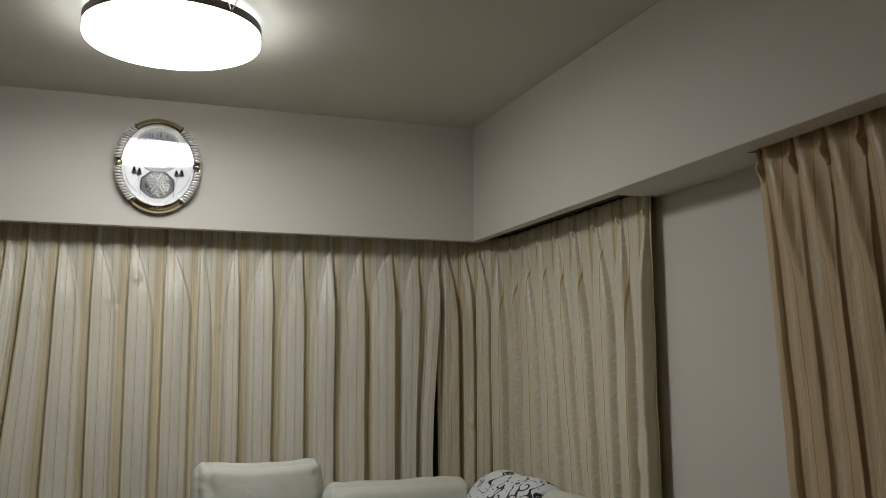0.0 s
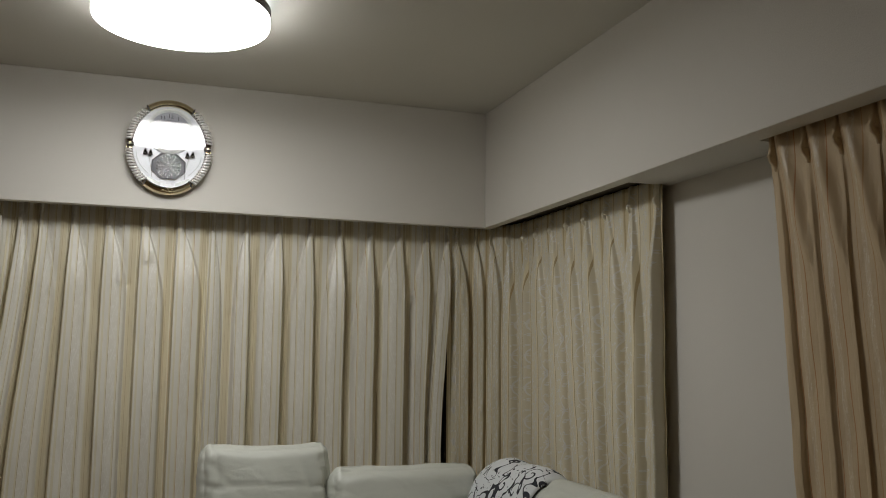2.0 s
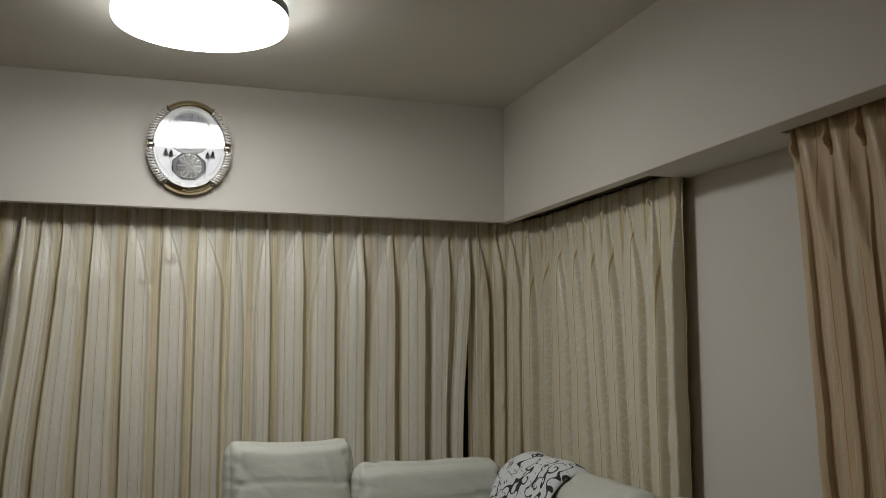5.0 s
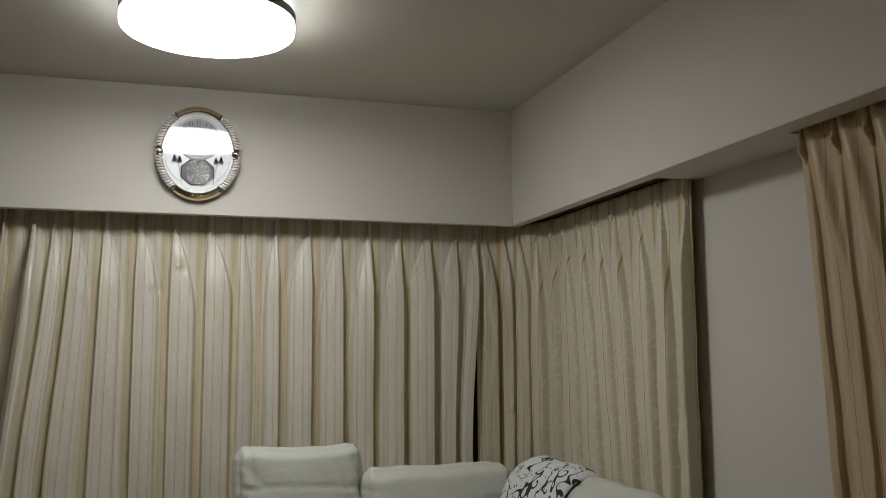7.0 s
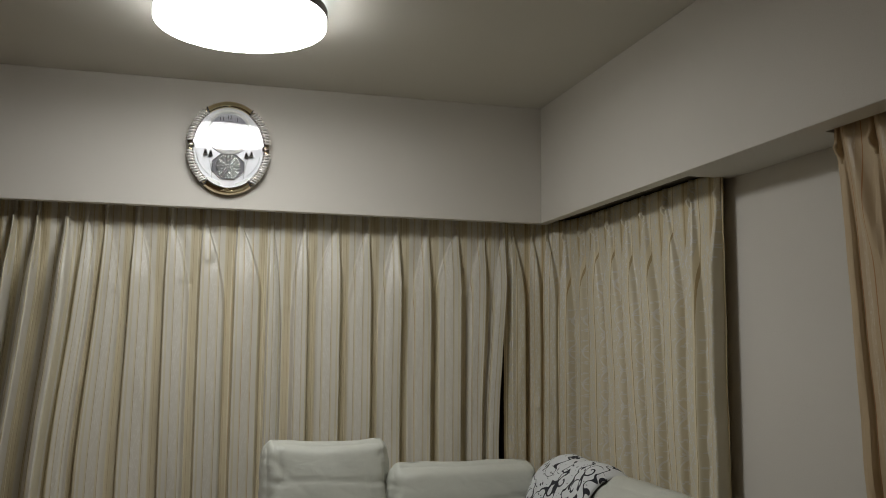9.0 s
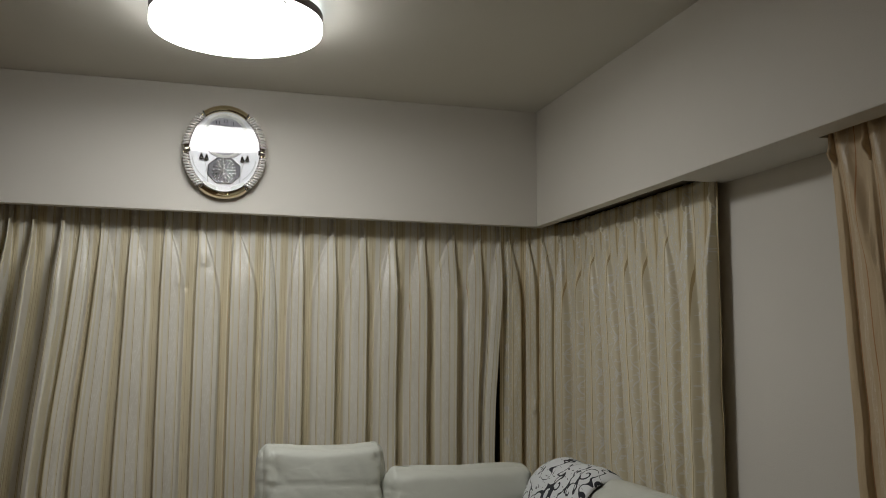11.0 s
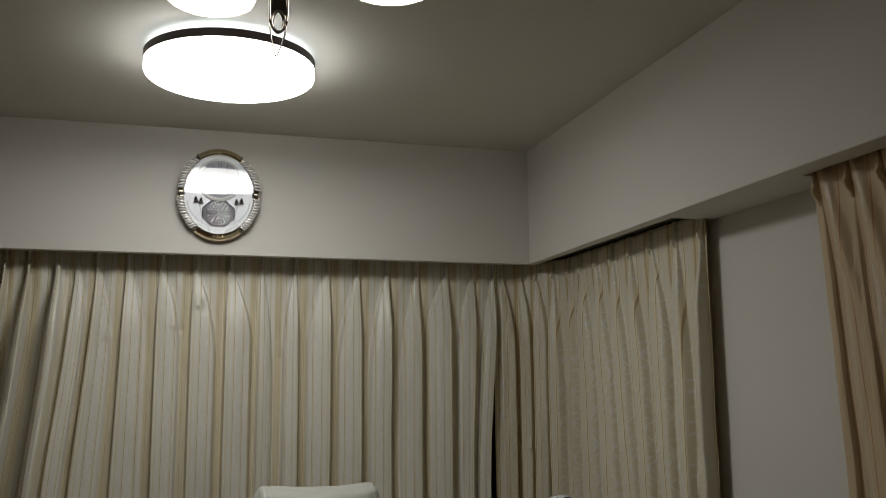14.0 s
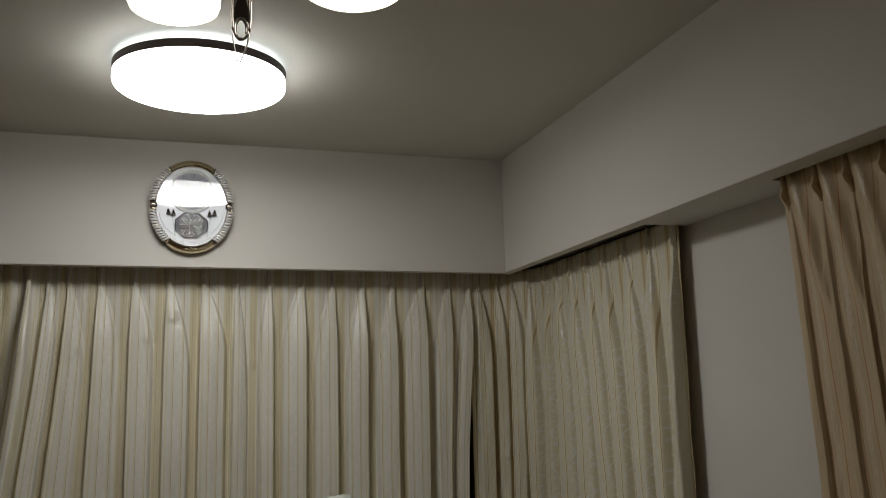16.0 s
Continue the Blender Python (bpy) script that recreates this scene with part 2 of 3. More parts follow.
_clear, _gloss = _g.nodes.new("ShaderNodeBsdfTransparent"), node(_g, "ShaderNodeBsdfAnisotropic", Roughness=0.02)
_g.links.new(_fres.outputs[0], _mix.inputs[0])
_g.links.new(_clear.outputs[0], _mix.inputs[1])
_g.links.new(_gloss.outputs[0], _mix.inputs[2])
_g.links.new(_mix.outputs[0], _g.nodes["Material Output"].inputs[0])

# ---------------------------------------------------------------- builders


def mesh_of(name, bm, material, smooth=False, crisp=None):
    me = bpy.data.meshes.new(name)
    bmesh.ops.recalc_face_normals(bm, faces=bm.faces[:])
    bm.to_mesh(me)
    bm.free()
    me.materials.append(material)
    if smooth:
        me.polygons.foreach_set("use_smooth", [True] * len(me.polygons))
        if crisp:
            me.set_sharp_from_angle(angle=radians(crisp))
    return me


def part(name, bm, material, parent=None, label="", smooth=False, crisp=None):
    ob = new(name, mesh_of(name, bm, material, smooth, crisp))
    if parent is not None:
        ob.parent = parent
    return tagged(ob, label)


def thing(name, place, label, category, group="", kind=""):
    ob = new(name)
    ob.empty_display_size = 0.1
    ob.location = place
    return tagged(ob, label, category, group, kind)


def box(bm, lo, hi, bevel=0.0, segments=2):
    g = bmesh.ops.create_cube(bm, size=1)
    vs = g["verts"]
    lo, hi = Vector(lo), Vector(hi)
    for v in vs:
        v.co = Vector(((lo[i] + hi[i]) / 2 + v.co[i] * (hi[i] - lo[i]) for i in range(3)))
    if bevel:
        es = list({e for v in vs for e in v.link_edges})
        bmesh.ops.bevel(bm, geom=es, offset=bevel, segments=segments, profile=0.5, affect="EDGES")
    return bm


def boxed(lo, hi, bevel=0.0, segments=2):
    return box(bmesh.new(), lo, hi, bevel, segments)


def lathe(profile, n=64, sx=1.0, sy=1.0, closed=False):
    """A surface turned round z from (radius, z) pairs."""
    bm = bmesh.new()
    rings = []
    for r, z in profile:
        if r < 1e-6:
            rings.append([bm.verts.new((0, 0, z))])
        else:
            rings.append([bm.verts.new((r * sx * math.cos(math.tau * k / n), r * sy * math.sin(math.tau * k / n), z)) for k in range(n)])
    pairs = list(zip(rings, rings[1:])) + ([(rings[-1], rings[0])] if closed else [])
    for a, b in pairs:
        for k in range(n):
            q = [a[k % len(a)], a[(k + 1) % len(a)], b[(k + 1) % len(b)], b[k % len(b)]]
            q = list(dict.fromkeys(q))
            if len(q) > 2:
                bm.faces.new(q)
    return bm


def tube(bm, points, radius, n=8, closed=False):
    """A round wire along points."""
    pts = [Vector(p) for p in points]
    rings = []
    last = None
    for i, p in enumerate(pts):
        a = pts[i - 1] if (i or closed) else p
        b = pts[(i + 1) % len(pts)] if (i + 1 < len(pts) or closed) else p
        way = (b - a).normalized()
        side = last if last is not None else way.orthogonal()
        side = (side - way * side.dot(way)).normalized()
        last = side
        up = way.cross(side)
        rad = radius(i / max(1, len(pts) - 1)) if callable(radius) else radius
        rings.append([bm.verts.new(p + rad * (math.cos(math.tau * k / n) * side + math.sin(math.tau * k / n) * up)) for k in range(n)])
    for a, b in list(zip(rings, rings[1:])) + ([(rings[-1], rings[0])] if closed else []):
        for k in range(n):
            bm.faces.new((a[k], a[(k + 1) % n], b[(k + 1) % n], b[k]))
    if not closed:
        bm.faces.new(rings[0][::-1])
        bm.faces.new(rings[-1])
    return bm


def prism(outline, y0, y1):
    """A solid from an (x, z) outline, between two y."""
    bm = bmesh.new()
    a = [bm.verts.new((x, y0, z)) for x, z in outline]
    b = [bm.verts.new((x, y1, z)) for x, z in outline]
    bm.faces.new(a)
    bm.faces.new(b[::-1])
    for k in range(len(a)):
        j = (k + 1) % len(a)
        bm.faces.new((a[k], b[k], b[j], a[j]))
    return bm


def smooth_step(a, b, x):
    t = min(1.0, max(0.0, (x - a) / (b - a)))
    return t * t * (3 - 2 * t)


# ---------------------------------------------------------------- the room
X_LEFT, Y_REAR, Z_TOP = -3.35, -5.7, 2.5
Z_LIP, LIP, DEEP = 1.959, 0.042, 0.20
SLOT_A, SLOT_B = -1.205, -1.85


def structure(name, lo, hi, material, label, category, bevel=0.0):
    return tagged(part(name, boxed(lo, hi, bevel), material), label, category, kind="structure")


ceiling = structure("ceiling", (X_LEFT - 0.15, Y_REAR - 0.15, Z_TOP), (0.55, 0.55, Z_TOP + 0.12), CEIL, "off-white papered ceiling with a soft sheen", "ceiling")
# west and south walls stay unseen; their dark colour only shapes the bounce
structure("wall_west", (X_LEFT - 0.12, Y_REAR, 0), (X_LEFT, 0.4, Z_TOP), REAR, "unseen side wall, darkened to cut bounced light", "wall")
structure("wall_south", (X_LEFT, Y_REAR - 0.12, 0), (0.4, Y_REAR, Z_TOP), REAR, "unseen rear wall, darkened to cut bounced light", "wall")
structure("wall_east", (DEEP, Y_REAR, 0), (DEEP + 0.12, DEEP, Z_TOP), WALL, "off-white papered wall between the curtains", "wall")
# north wall round the window opening
WX0, WX1, WZ0, WZ1 = -3.1, -0.06, 0.08, 1.92
wall_north = structure("wall_north", (X_LEFT, DEEP, 0), (WX0, DEEP + 0.14, Z_TOP), WALL, "off-white papered window wall behind the curtains", "wall")
part("pier", boxed((WX1, DEEP, 0), (DEEP + 0.12, DEEP + 0.14, Z_TOP)), WALL, wall_north)
part("spandrel", boxed((WX0, DEEP, 0), (WX1, DEEP + 0.14, WZ0)), WALL, wall_north)
part("head", boxed((WX0, DEEP, WZ1), (WX1, DEEP + 0.14, Z_TOP)), WALL, wall_north)
window = tagged(new("window_1"), "dark aluminium sliding window at night behind drawn curtains", "window", kind="structure")
for lo, hi in (((WX0, 0.23, WZ0), (WX1, 0.30, WZ0 + 0.05)), ((WX0, 0.23, WZ1 - 0.05), (WX1, 0.30, WZ1)), ((WX0, 0.23, WZ0 + 0.05), (WX0 + 0.05, 0.30, WZ1 - 0.05)),
               ((WX1 - 0.05, 0.23, WZ0 + 0.05), (WX1, 0.30, WZ1 - 0.05)), ((-1.61, 0.23, WZ0 + 0.05), (-1.55, 0.30, WZ1 - 0.05))):
    part("window_frame", boxed(lo, hi, 0.004), FRAME_ALU, window)
for a, b in ((WX0 + 0.05, -1.61), (-1.55, WX1 - 0.05)):
    part("pane", boxed((a, 0.26, WZ0 + 0.05), (b, 0.266, WZ1 - 0.05)), GLASS, window)
tagged(part("backdrop", boxed((-4.5, 1.2, -0.5), (1.5, 1.25, 3.2)), NIGHT), "black night outside the window", "backdrop", kind="structure")

# the dropped beam that hides the curtain rails
soffit_n = structure("beam_north", (X_LEFT, 0.0, Z_LIP), (LIP, LIP, Z_TOP), WALL, "off-white papered beam hiding the curtain rail", "beam", 0.003)
part("box_top", boxed((X_LEFT, LIP, 2.14), (LIP, DEEP, 2.18)), WALL, soffit_n)
def raked(ob):
    """The side beam's face runs a hair out of square with the room."""
    for v in ob.data.vertices:
        if v.co.x < 0.02:
            v.co.x += 0.009 * v.co.y
    return ob


soffit_e = structure("beam_east", (0.0, Y_REAR, Z_LIP), (LIP, -0.0015, Z_TOP), WALL, "off-white papered side beam hiding the curtain rails", "beam", 0.003)
raked(soffit_e)
part("lip", boxed((LIP, Y_REAR, Z_LIP + 0.001), (0.062, SLOT_B, 2.14)), WALL, soffit_e)
part("box_top", boxed((LIP, Y_REAR, 2.14), (DEEP, DEEP, 2.18)), WALL, soffit_e)
part("soffit", boxed((LIP, SLOT_B, Z_LIP + 0.001), (DEEP, SLOT_A, 2.14)), WALL, soffit_e)

rail = thing("curtain_rail", (-1.5, 0.11, 2.02), "dark curtain rail inside the beam box", "curtain rail", "curtain rails")
part("track", boxed((-1.8, -0.012, 0.0), (1.6, 0.012, 0.02), 0.002), RAIL, rail)
for k in range(4):
    part("bracket", boxed((-1.6 + k, -0.008, 0.02), (-1.57 + k, 0.008, 0.12)), RAIL, rail)
rail = thing("curtain_rail", (0.11, -0.53, 1.990), "dark curtain rail inside the side beam box", "curtain rail", "curtain rails")
# track widened into a dark board that supplies the slot's shade above the curtain
part("track", boxed((-0.055, -0.66, 0.0), (0.075, 0.66, 0.03), 0.002), RAIL, rail)
for y in (-0.5, 0.0, 0.5):
    part("bracket", boxed((-0.008, y, 0.03), (0.008, y + 0.03, 0.149)), RAIL, rail)
rail = thing("curtain_rail", (0.11, -2.9, 2.02), "dark curtain rail inside the side beam box", "curtain rail", "curtain rails")
part("track", boxed((-0.012, -1.0, 0.0), (0.012, 1.0, 0.02), 0.002), RAIL, rail)
for y in (-0.8, 0.0, 0.8):
    part("bracket", boxed((-0.008, y, 0.02), (0.008, y + 0.03, 0.12)), RAIL, rail)

# ---------------------------------------------------------------- curtains


def chaikin(pts, times=1):
    for _ in range(times):
        out = [pts[0]]
        for a, b in zip(pts, pts[1:]):
            out += [(a[0] * 0.75 + b[0] * 0.25, a[1] * 0.75 + b[1] * 0.25), (a[0] * 0.25 + b[0] * 0.75, a[1] * 0.25 + b[1] * 0.75)]
        pts = out + [pts[-1]]
    return pts


def fold(g, d, skew, gut, box_):
    """One fold's section from -1 to 1: a broad face ending in a crisp edge under the pleat, then a recess."""
    w = min(0.90, 0.07 + (0.68 + gut) * g)
    n = 0.10 + 0.25 * g
    e = box_ * d
    foot = -w - 0.06 - 0.02 * g
    pts = [(-1 + (1 + foot) * k / 7, 0.04 * d * (1 - k / 7)) for k in range(7)]
    pts += [(foot, 0.0), (-w - 0.02, 0.10 * d), (-w, 0.5 * e), (-w + 0.05 * g + 0.01, 0.92 * e), (-0.82 * w + 0.02, e)]
    for k in range(1, 4):
        pts.append((-0.82 * w + 0.02 + (0.37 * w - 0.02) * k / 3, e + 0.65 * (d - e) * k / 3))
    for k in range(1, 5):
        pts.append((-0.45 * w * (1 - k / 4), (0.35 * e + 0.65 * d) * (1 - k / 4) + 0.97 * d * k / 4))
    pts += [(n, d), (n + 0.10, 0.90 * d), (n + 0.02, 0.45 * d), (n + 0.14, 0.07 * d), (0.78, 0.0), (1, 0.04 * d)]
    return pts if skew > 0 else [(-u, v) for u, v in reversed(pts)]


def curtain(label, to_world, pleats, skews, start, end, top, cloth, seed, depth=0.07, shift=None, boxy=(0.65, 0.95), wide=0.17, scoop=0.018, sway_by=0.14, dents=(), bottom=0.03, rows=120, pinch=0.075, drift=False, broad=(), group="drawn curtains"):
    """A pinch-pleated curtain; to_world(s, d, z) lays it along its rail."""
    rng = random.Random(seed)
    holder = thing("curtain", to_world((start + end) / 2, 0, bottom), label, "curtain", group)
    back = Matrix.Translation(holder.location).inverted()
    share = {(1, 1): 0.24, (-1, -1): 0.76}
    edges = [start] + [a + (b - a) * share.get((i, j), 0.5) for a, b, i, j in zip(pleats, pleats[1:], skews, skews[1:])] + [end]
    zp = top - pinch
    heights = [top - pinch * k / 5 for k in range(6)] + [zp - (zp - bottom) * ((k + 1) / rows) ** 1.25 for k in range(rows)]
    style = [(wide + rng.uniform(-0.20, 0.13), rng.uniform(*boxy), rng.uniform(0.8, 1.15), rng.uniform(0.26, 0.56)) for _ in pleats]
    style = [(0.15, *rest) if i in broad else (gut, *rest) for i, (gut, *rest) in enumerate(style)]

    def section(z):
        h = zp - z
        line = []
        for i, p in enumerate(pleats):
            gut, sharp, deep, grow = style[i]
            lo, hi = edges[i], edges[i + 1]
            if h <= 0:
                g, d = 0.0, 0.012 + 0.010 * (1 + h / pinch)
            else:
                g = 1 - (1 - min(1, h / grow)) ** 1.7
                d = depth * deep * (0.34 + 0.66 * smooth_step(0, 0.28, h)) * (1 + 0.25 * noise.noise((i * 3.1 + seed, z * 1.4, 0)))
            sway = sway_by * smooth_step(0.05, 0.9, h) * noise.noise((i * 1.7 + seed * 5, z * 0.9, 4.0))
            pts = chaikin(fold(g, d, skews[i], gut, sharp), 1)
            for u, v in (pts if i == 0 else pts[1:]):
                u2 = u + sway * (1 - abs(u))
                line.append((p + u2 * ((p - lo) if u2 < 0 else (hi - p)), v))
        out = []
        for s, v in line:
            soft = smooth_step(0, 0.12, h)
            # cloth bellies out between two pleats, most beside the second one
            k = sum(p <= s for p in pleats)
            if 0 < k < len(pleats) and h < 0.36:
                q = (s - pleats[k - 1]) / (pleats[k] - pleats[k - 1])
                q = q if skews[k] < 0 else 1 - q
                if drift:
                    mid = 0.26 + 0.62 * min(1.0, max(0.0, h + 0.05) / 0.36)
                    v += scoop * math.exp(-((q - mid) / (0.24 if q < mid else 0.17)) ** 2) * smooth_step(0.0, 0.12, q) * smooth_step(1.0, 0.9, q) * smooth_step(0.36, 0.20, h)
                else:
                    v += scoop * (1 - smooth_step(-0.02, 0.36, h)) * smooth_step(0.1, 0.5, q) * smooth_step(0.92, 0.66, q)
            v += soft * (0.007 * noise.noise((s * 9 + seed, z * 2.2, 1)) + 0.004 * noise.noise((s * 22, z * 6, seed)))
            v += 0.002 * noise.noise((s * 40, z * 8, seed + 2))
            for ds, dz, r, amp in dents:
                if abs(s - ds) < 3 * r and abs(z - dz) < 5 * r:
                    v += amp * math.exp(-(((s - ds) / r) ** 2)) * math.exp(-(((z - dz) / (2.6 * r if z > dz else 0.8 * r)) ** 2))
            if shift:
                s = shift(s, z)
            out.append((s, v))
        return out, [c for c, _ in line]

    # the woven repeat follows the pleats, one repeat of 0.2 m to each, and hangs plumb; its khaki ends darken the
    # recesses like shade
    n = len(section(zp)[0])
    per = (n - 1) // len(pleats)
    verts, faces, uvs, weave = [], [], [], []
    for z in heights:
        line, plumb = section(z)
        weave.append(plumb)
        for s, v in line:
            verts.append(back @ Vector(to_world(s, v, z)))

    def across(r, k, i):
        c = (weave[r][k] - edges[i]) / (edges[i + 1] - edges[i])
        c = c if skews[i] > 0 else 1 - c
        return 0.2 * (seed + i + min(0.9995, max(0.0005, c)))

    for r in range(len(heights) - 1):
        for k in range(n - 1):
            a = r * n + k
            faces.append((a, a + 1, a + n + 1, a + n))
            i = min(k // per, len(pleats) - 1)
            for row, col in ((r, k), (r, k + 1), (r + 1, k + 1), (r + 1, k)):
                uvs += [across(row, col, i), heights[row]]
    me = bpy.data.meshes.new("cloth")
    me.from_pydata(verts, [], faces)
    layer = me.uv_layers.new(name="UVMap")
    layer.data.foreach_set("uv", uvs)
    me.polygons.foreach_set("use_smooth", [True] * len(me.polygons))
    me.set_sharp_from_angle(angle=radians(30))
    me.materials.append(cloth)
    ob = new("cloth", me)
    ob.parent = holder
    solid = ob.modifiers.new("thickness", "SOLIDIFY")
    solid.thickness = 0.0015
    solid.offset = 0
    # the sewn tuft of each pinch pleat
    for i, p in enumerate(pleats):
        bm = bmesh.new()
        rings = []
        lean = rng.uniform(-0.003, 0.003)
        for k in range(9):
            t = k / 8
            z = top - 0.006 - t * (pinch + 0.035)
            pin = math.exp(-((t - 0.66) / 0.16) ** 2)
            wide = 0.0085 - 0.0040 * pin - 0.003 * max(0, t - 0.8) / 0.2
            deep = (0.015 + 0.013 * pin + 0.004 * t) * (1 - 0.85 * smooth_step(0.68, 1.0, t))
            ring = []
            for j in range(9):
                a = math.pi * j / 8
                lobe = 1 - 0.22 * abs(math.sin(1.5 * a * 2))
                s = p + lean * t - math.cos(a) * wide
                q = (s, 0.004 + math.sin(a) * deep * lobe, z)
                s2 = shift(s, z) if shift else s
                ring.append(bm.verts.new(back @ Vector(to_world(s2, q[1], z))))
            rings.append(ring)
        for a, b in zip(rings, rings[1:]):
            for j in range(8):
                bm.faces.new((a[j], a[j + 1], b[j + 1], b[j]))
        bm.faces.new(rings[0])
        bm.faces.new(rings[-1][::-1])
        lay = bm.loops.layers.uv.new("UVMap")
        for f in bm.faces:
            for lp in f.loops:
                lp[lay].uv = (0.2 * seed + 0.09, lp.vert.co.z)
        part("pinch_pleat", bm, cloth, holder, smooth=True)
    return holder


Y_BACK, X_SIDE = 0.150, 0.158


def on_back(s, d, z):
    return (s, Y_BACK - d, z)


def on_side(s, d, z):
    return (X_SIDE - d, -s, z)


curtain("cream striped pinch-pleated curtain beside a meeting edge", on_back, [-2.878, -2.757, -2.635, -2.513, -2.402, -2.311, -2.246, -2.157, -2.048],
        [1, 1, -1, 1, 1, 1, 1, 1, 1], -2.95, -1.982, 1.99, CLOTH, 3, 0.15, lambda s, z: s - (0.045 + 0.05 * smooth_step(-2.42, -2.15, s)) * smooth_step(1.9, 0.6, z), wide=-0.36, boxy=(0.40, 0.65), sway_by=0.2)
curtain("wide cream curtain with tan stripes, creased under the clock", on_back,
        [-1.970, -1.894, -1.772, -1.636, -1.494, -1.349, -1.208, -1.066, -0.920, -0.782, -0.646, -0.505, -0.363, -0.232, -0.132],
        [-1, -1, -1, -1, -1, -1, -1, 1, 1, 1, 1, 1, 1, 1, 1], -2.002, -0.112, 1.99, CLOTH, 7, 0.050,
        lambda s, z: s - 0.09 * smooth_step(1.9, 0.7, z) * smooth_step(-1.66, -2.0, s) - 0.046 * smooth_step(1.9, 0.9, z) * smooth_step(-0.32, -0.13, s),
        dents=((-1.478, 1.752, 0.015, 0.013), (-1.450, 1.738, 0.013, -0.012), (-1.552, 1.650, 0.014, -0.013), (-1.578, 1.662, 0.013, 0.010), (-1.27, 1.70, 0.014, 0.010), (-0.62, 1.66, 0.016, 0.012), (-0.34, 1.63, 0.014, 0.010), (-1.13, 1.56, 0.014, 0.010), (-1.83, 1.61, 0.014, 0.010)), wide=0.06, sway_by=0.13, scoop=0.012)
BEND, ARC = 0.26, 0.26 * math.pi / 2


def round_corner(s, d, z):
    """Along the bent rail: the back wall, a quarter turn, then the side wall."""
    x0 = X_SIDE - BEND
    if s < x0:
        return (s, Y_BACK - d, z)
    if s < x0 + ARC:
        a = (s - x0) / BEND
        return (x0 + (BEND - d) * math.sin(a), Y_BACK - BEND + (BEND - d) * math.cos(a), z)
    return (X_SIDE - d, Y_BACK - BEND - (s - x0 - ARC), z)


curtain("cream curtain with woven floral bands, drawn round the corner", round_corner,
        [-0.084, 0.008, 0.082, 0.178, 0.311, 0.439, 0.589, 0.738, 0.891, 1.054, 1.236, 1.405], [-1, -1, -1, -1, -1, -1, -1, -1, -1, -1, -1, -1], -0.128, 1.424, 1.982, CLOTH_FLORAL, 17, 0.042,
        lambda s, z: s + 0.085 * max(0, 1.9 - z) * math.sin(math.pi * min(1, max(0, (s - 0.20) / 1.22))) ** 2,
        dents=((0.05, 1.12, 0.02, 0.014), (0.30, 1.44, 0.02, 0.010), (1.31, 1.05, 0.03, 0.010)), scoop=0.004, boxy=(0.7, 0.95), wide=-0.14, sway_by=0.06, broad=(0, 1, 2))
def near_lip(s, d, z):
    """Along the front track, close behind the beam's lip."""
    return (0.090 - d, 0.9659 * (3.81 - s) - 3.81, z)


curtain("beige curtain with rust stripes, hanging askew beside the wall", near_lip, [1.808, 1.934, 2.048, 2.171, 2.305, 2.448, 2.592, 2.735, 2.879, 3.032, 3.186, 3.340, 3.494, 3.647],
        [-1] * 14, 1.787, 3.72, 1.985, CLOTH_TAN, 23, 0.013, lambda s, z: s + 0.076 * (1.95 - z) * smooth_step(3.4, 1.9, s), boxy=(0.6, 0.9), wide=-0.60, scoop=0.017, sway_by=0.03, drift=True)


# ---------------------------------------------------------------- ceiling lamp
lamp = thing("ceiling_lamp", (-1.416, -0.945, Z_TOP), "round white ceiling lamp with a dark brown rim, lit", "ceiling lamp")
R = 0.274
diffuser = part("diffuser", lathe([(0, -0.0915), (R * 0.6, -0.091), (R * 0.9, -0.0895), (R - 0.006, -0.0865)], 96), LAMP, lamp, "glowing white acrylic", True, 40)
part("edge", lathe([(R - 0.006, -0.0865), (R - 0.0015, -0.083), (R, -0.078), (R, -0.0525), (R - 0.004, -0.0515)], 96), LAMP_SIDE, diffuser, "glowing white edge", True, 40)
part("rim", lathe([(R + 0.002, -0.0525), (R + 0.002, -0.0260), (R - 0.004, -0.025), (R - 0.006, -0.050), (R + 0.001, -0.0525)], 96), BROWN, lamp, "dark brown ring", True, 40)
part("uplight", lathe([(R - 0.007, -0.045), (R - 0.007, -0.027), (R - 0.012, -0.024), (R - 0.05, -0.023), (0.20, -0.023), (0.20, -0.045)], 96), HALO, lamp, "cool white translucent ring above the rim", True, 40)
part("ceiling_plate", lathe([(0, -0.0005), (0.17, -0.0005), (0.17, -0.02), (0.19, -0.022), (0.19, -0.046), (R - 0.006, -0.046), (R - 0.006, -0.0495), (0, -0.0495)], 96), PEARL, lamp)

# ---------------------------------------------------------------- pendant lamp
HUB = Vector((-1.398, -2.39, 2.088))
pendant = thing("pendant_lamp", (HUB.x, HUB.y, Z_TOP), "lit pendant lamp with opal glass shades and a chrome ornament", "pendant lamp")
zl = HUB.z - Z_TOP
part("canopy", lathe([(0, 0), (0.07, 0), (0.07, -0.012), (0.055, -0.026), (0.012, -0.03), (0, -0.03)], 48), GUNMETAL, pendant, "", True, 40)
part("stem", lathe([(0, -0.03), (0.008, -0.03), (0.008, zl + 0.05), (0, zl + 0.05)], 16), GUNMETAL, pendant, "", True, 40)
part("hub", lathe([(0, zl), (0.019, zl), (0.022, zl + 0.006), (0.022, zl + 0.03), (0.017, zl + 0.05), (0, zl + 0.052)], 40), GUNMETAL, pendant, "dark polished metal", True, 40)
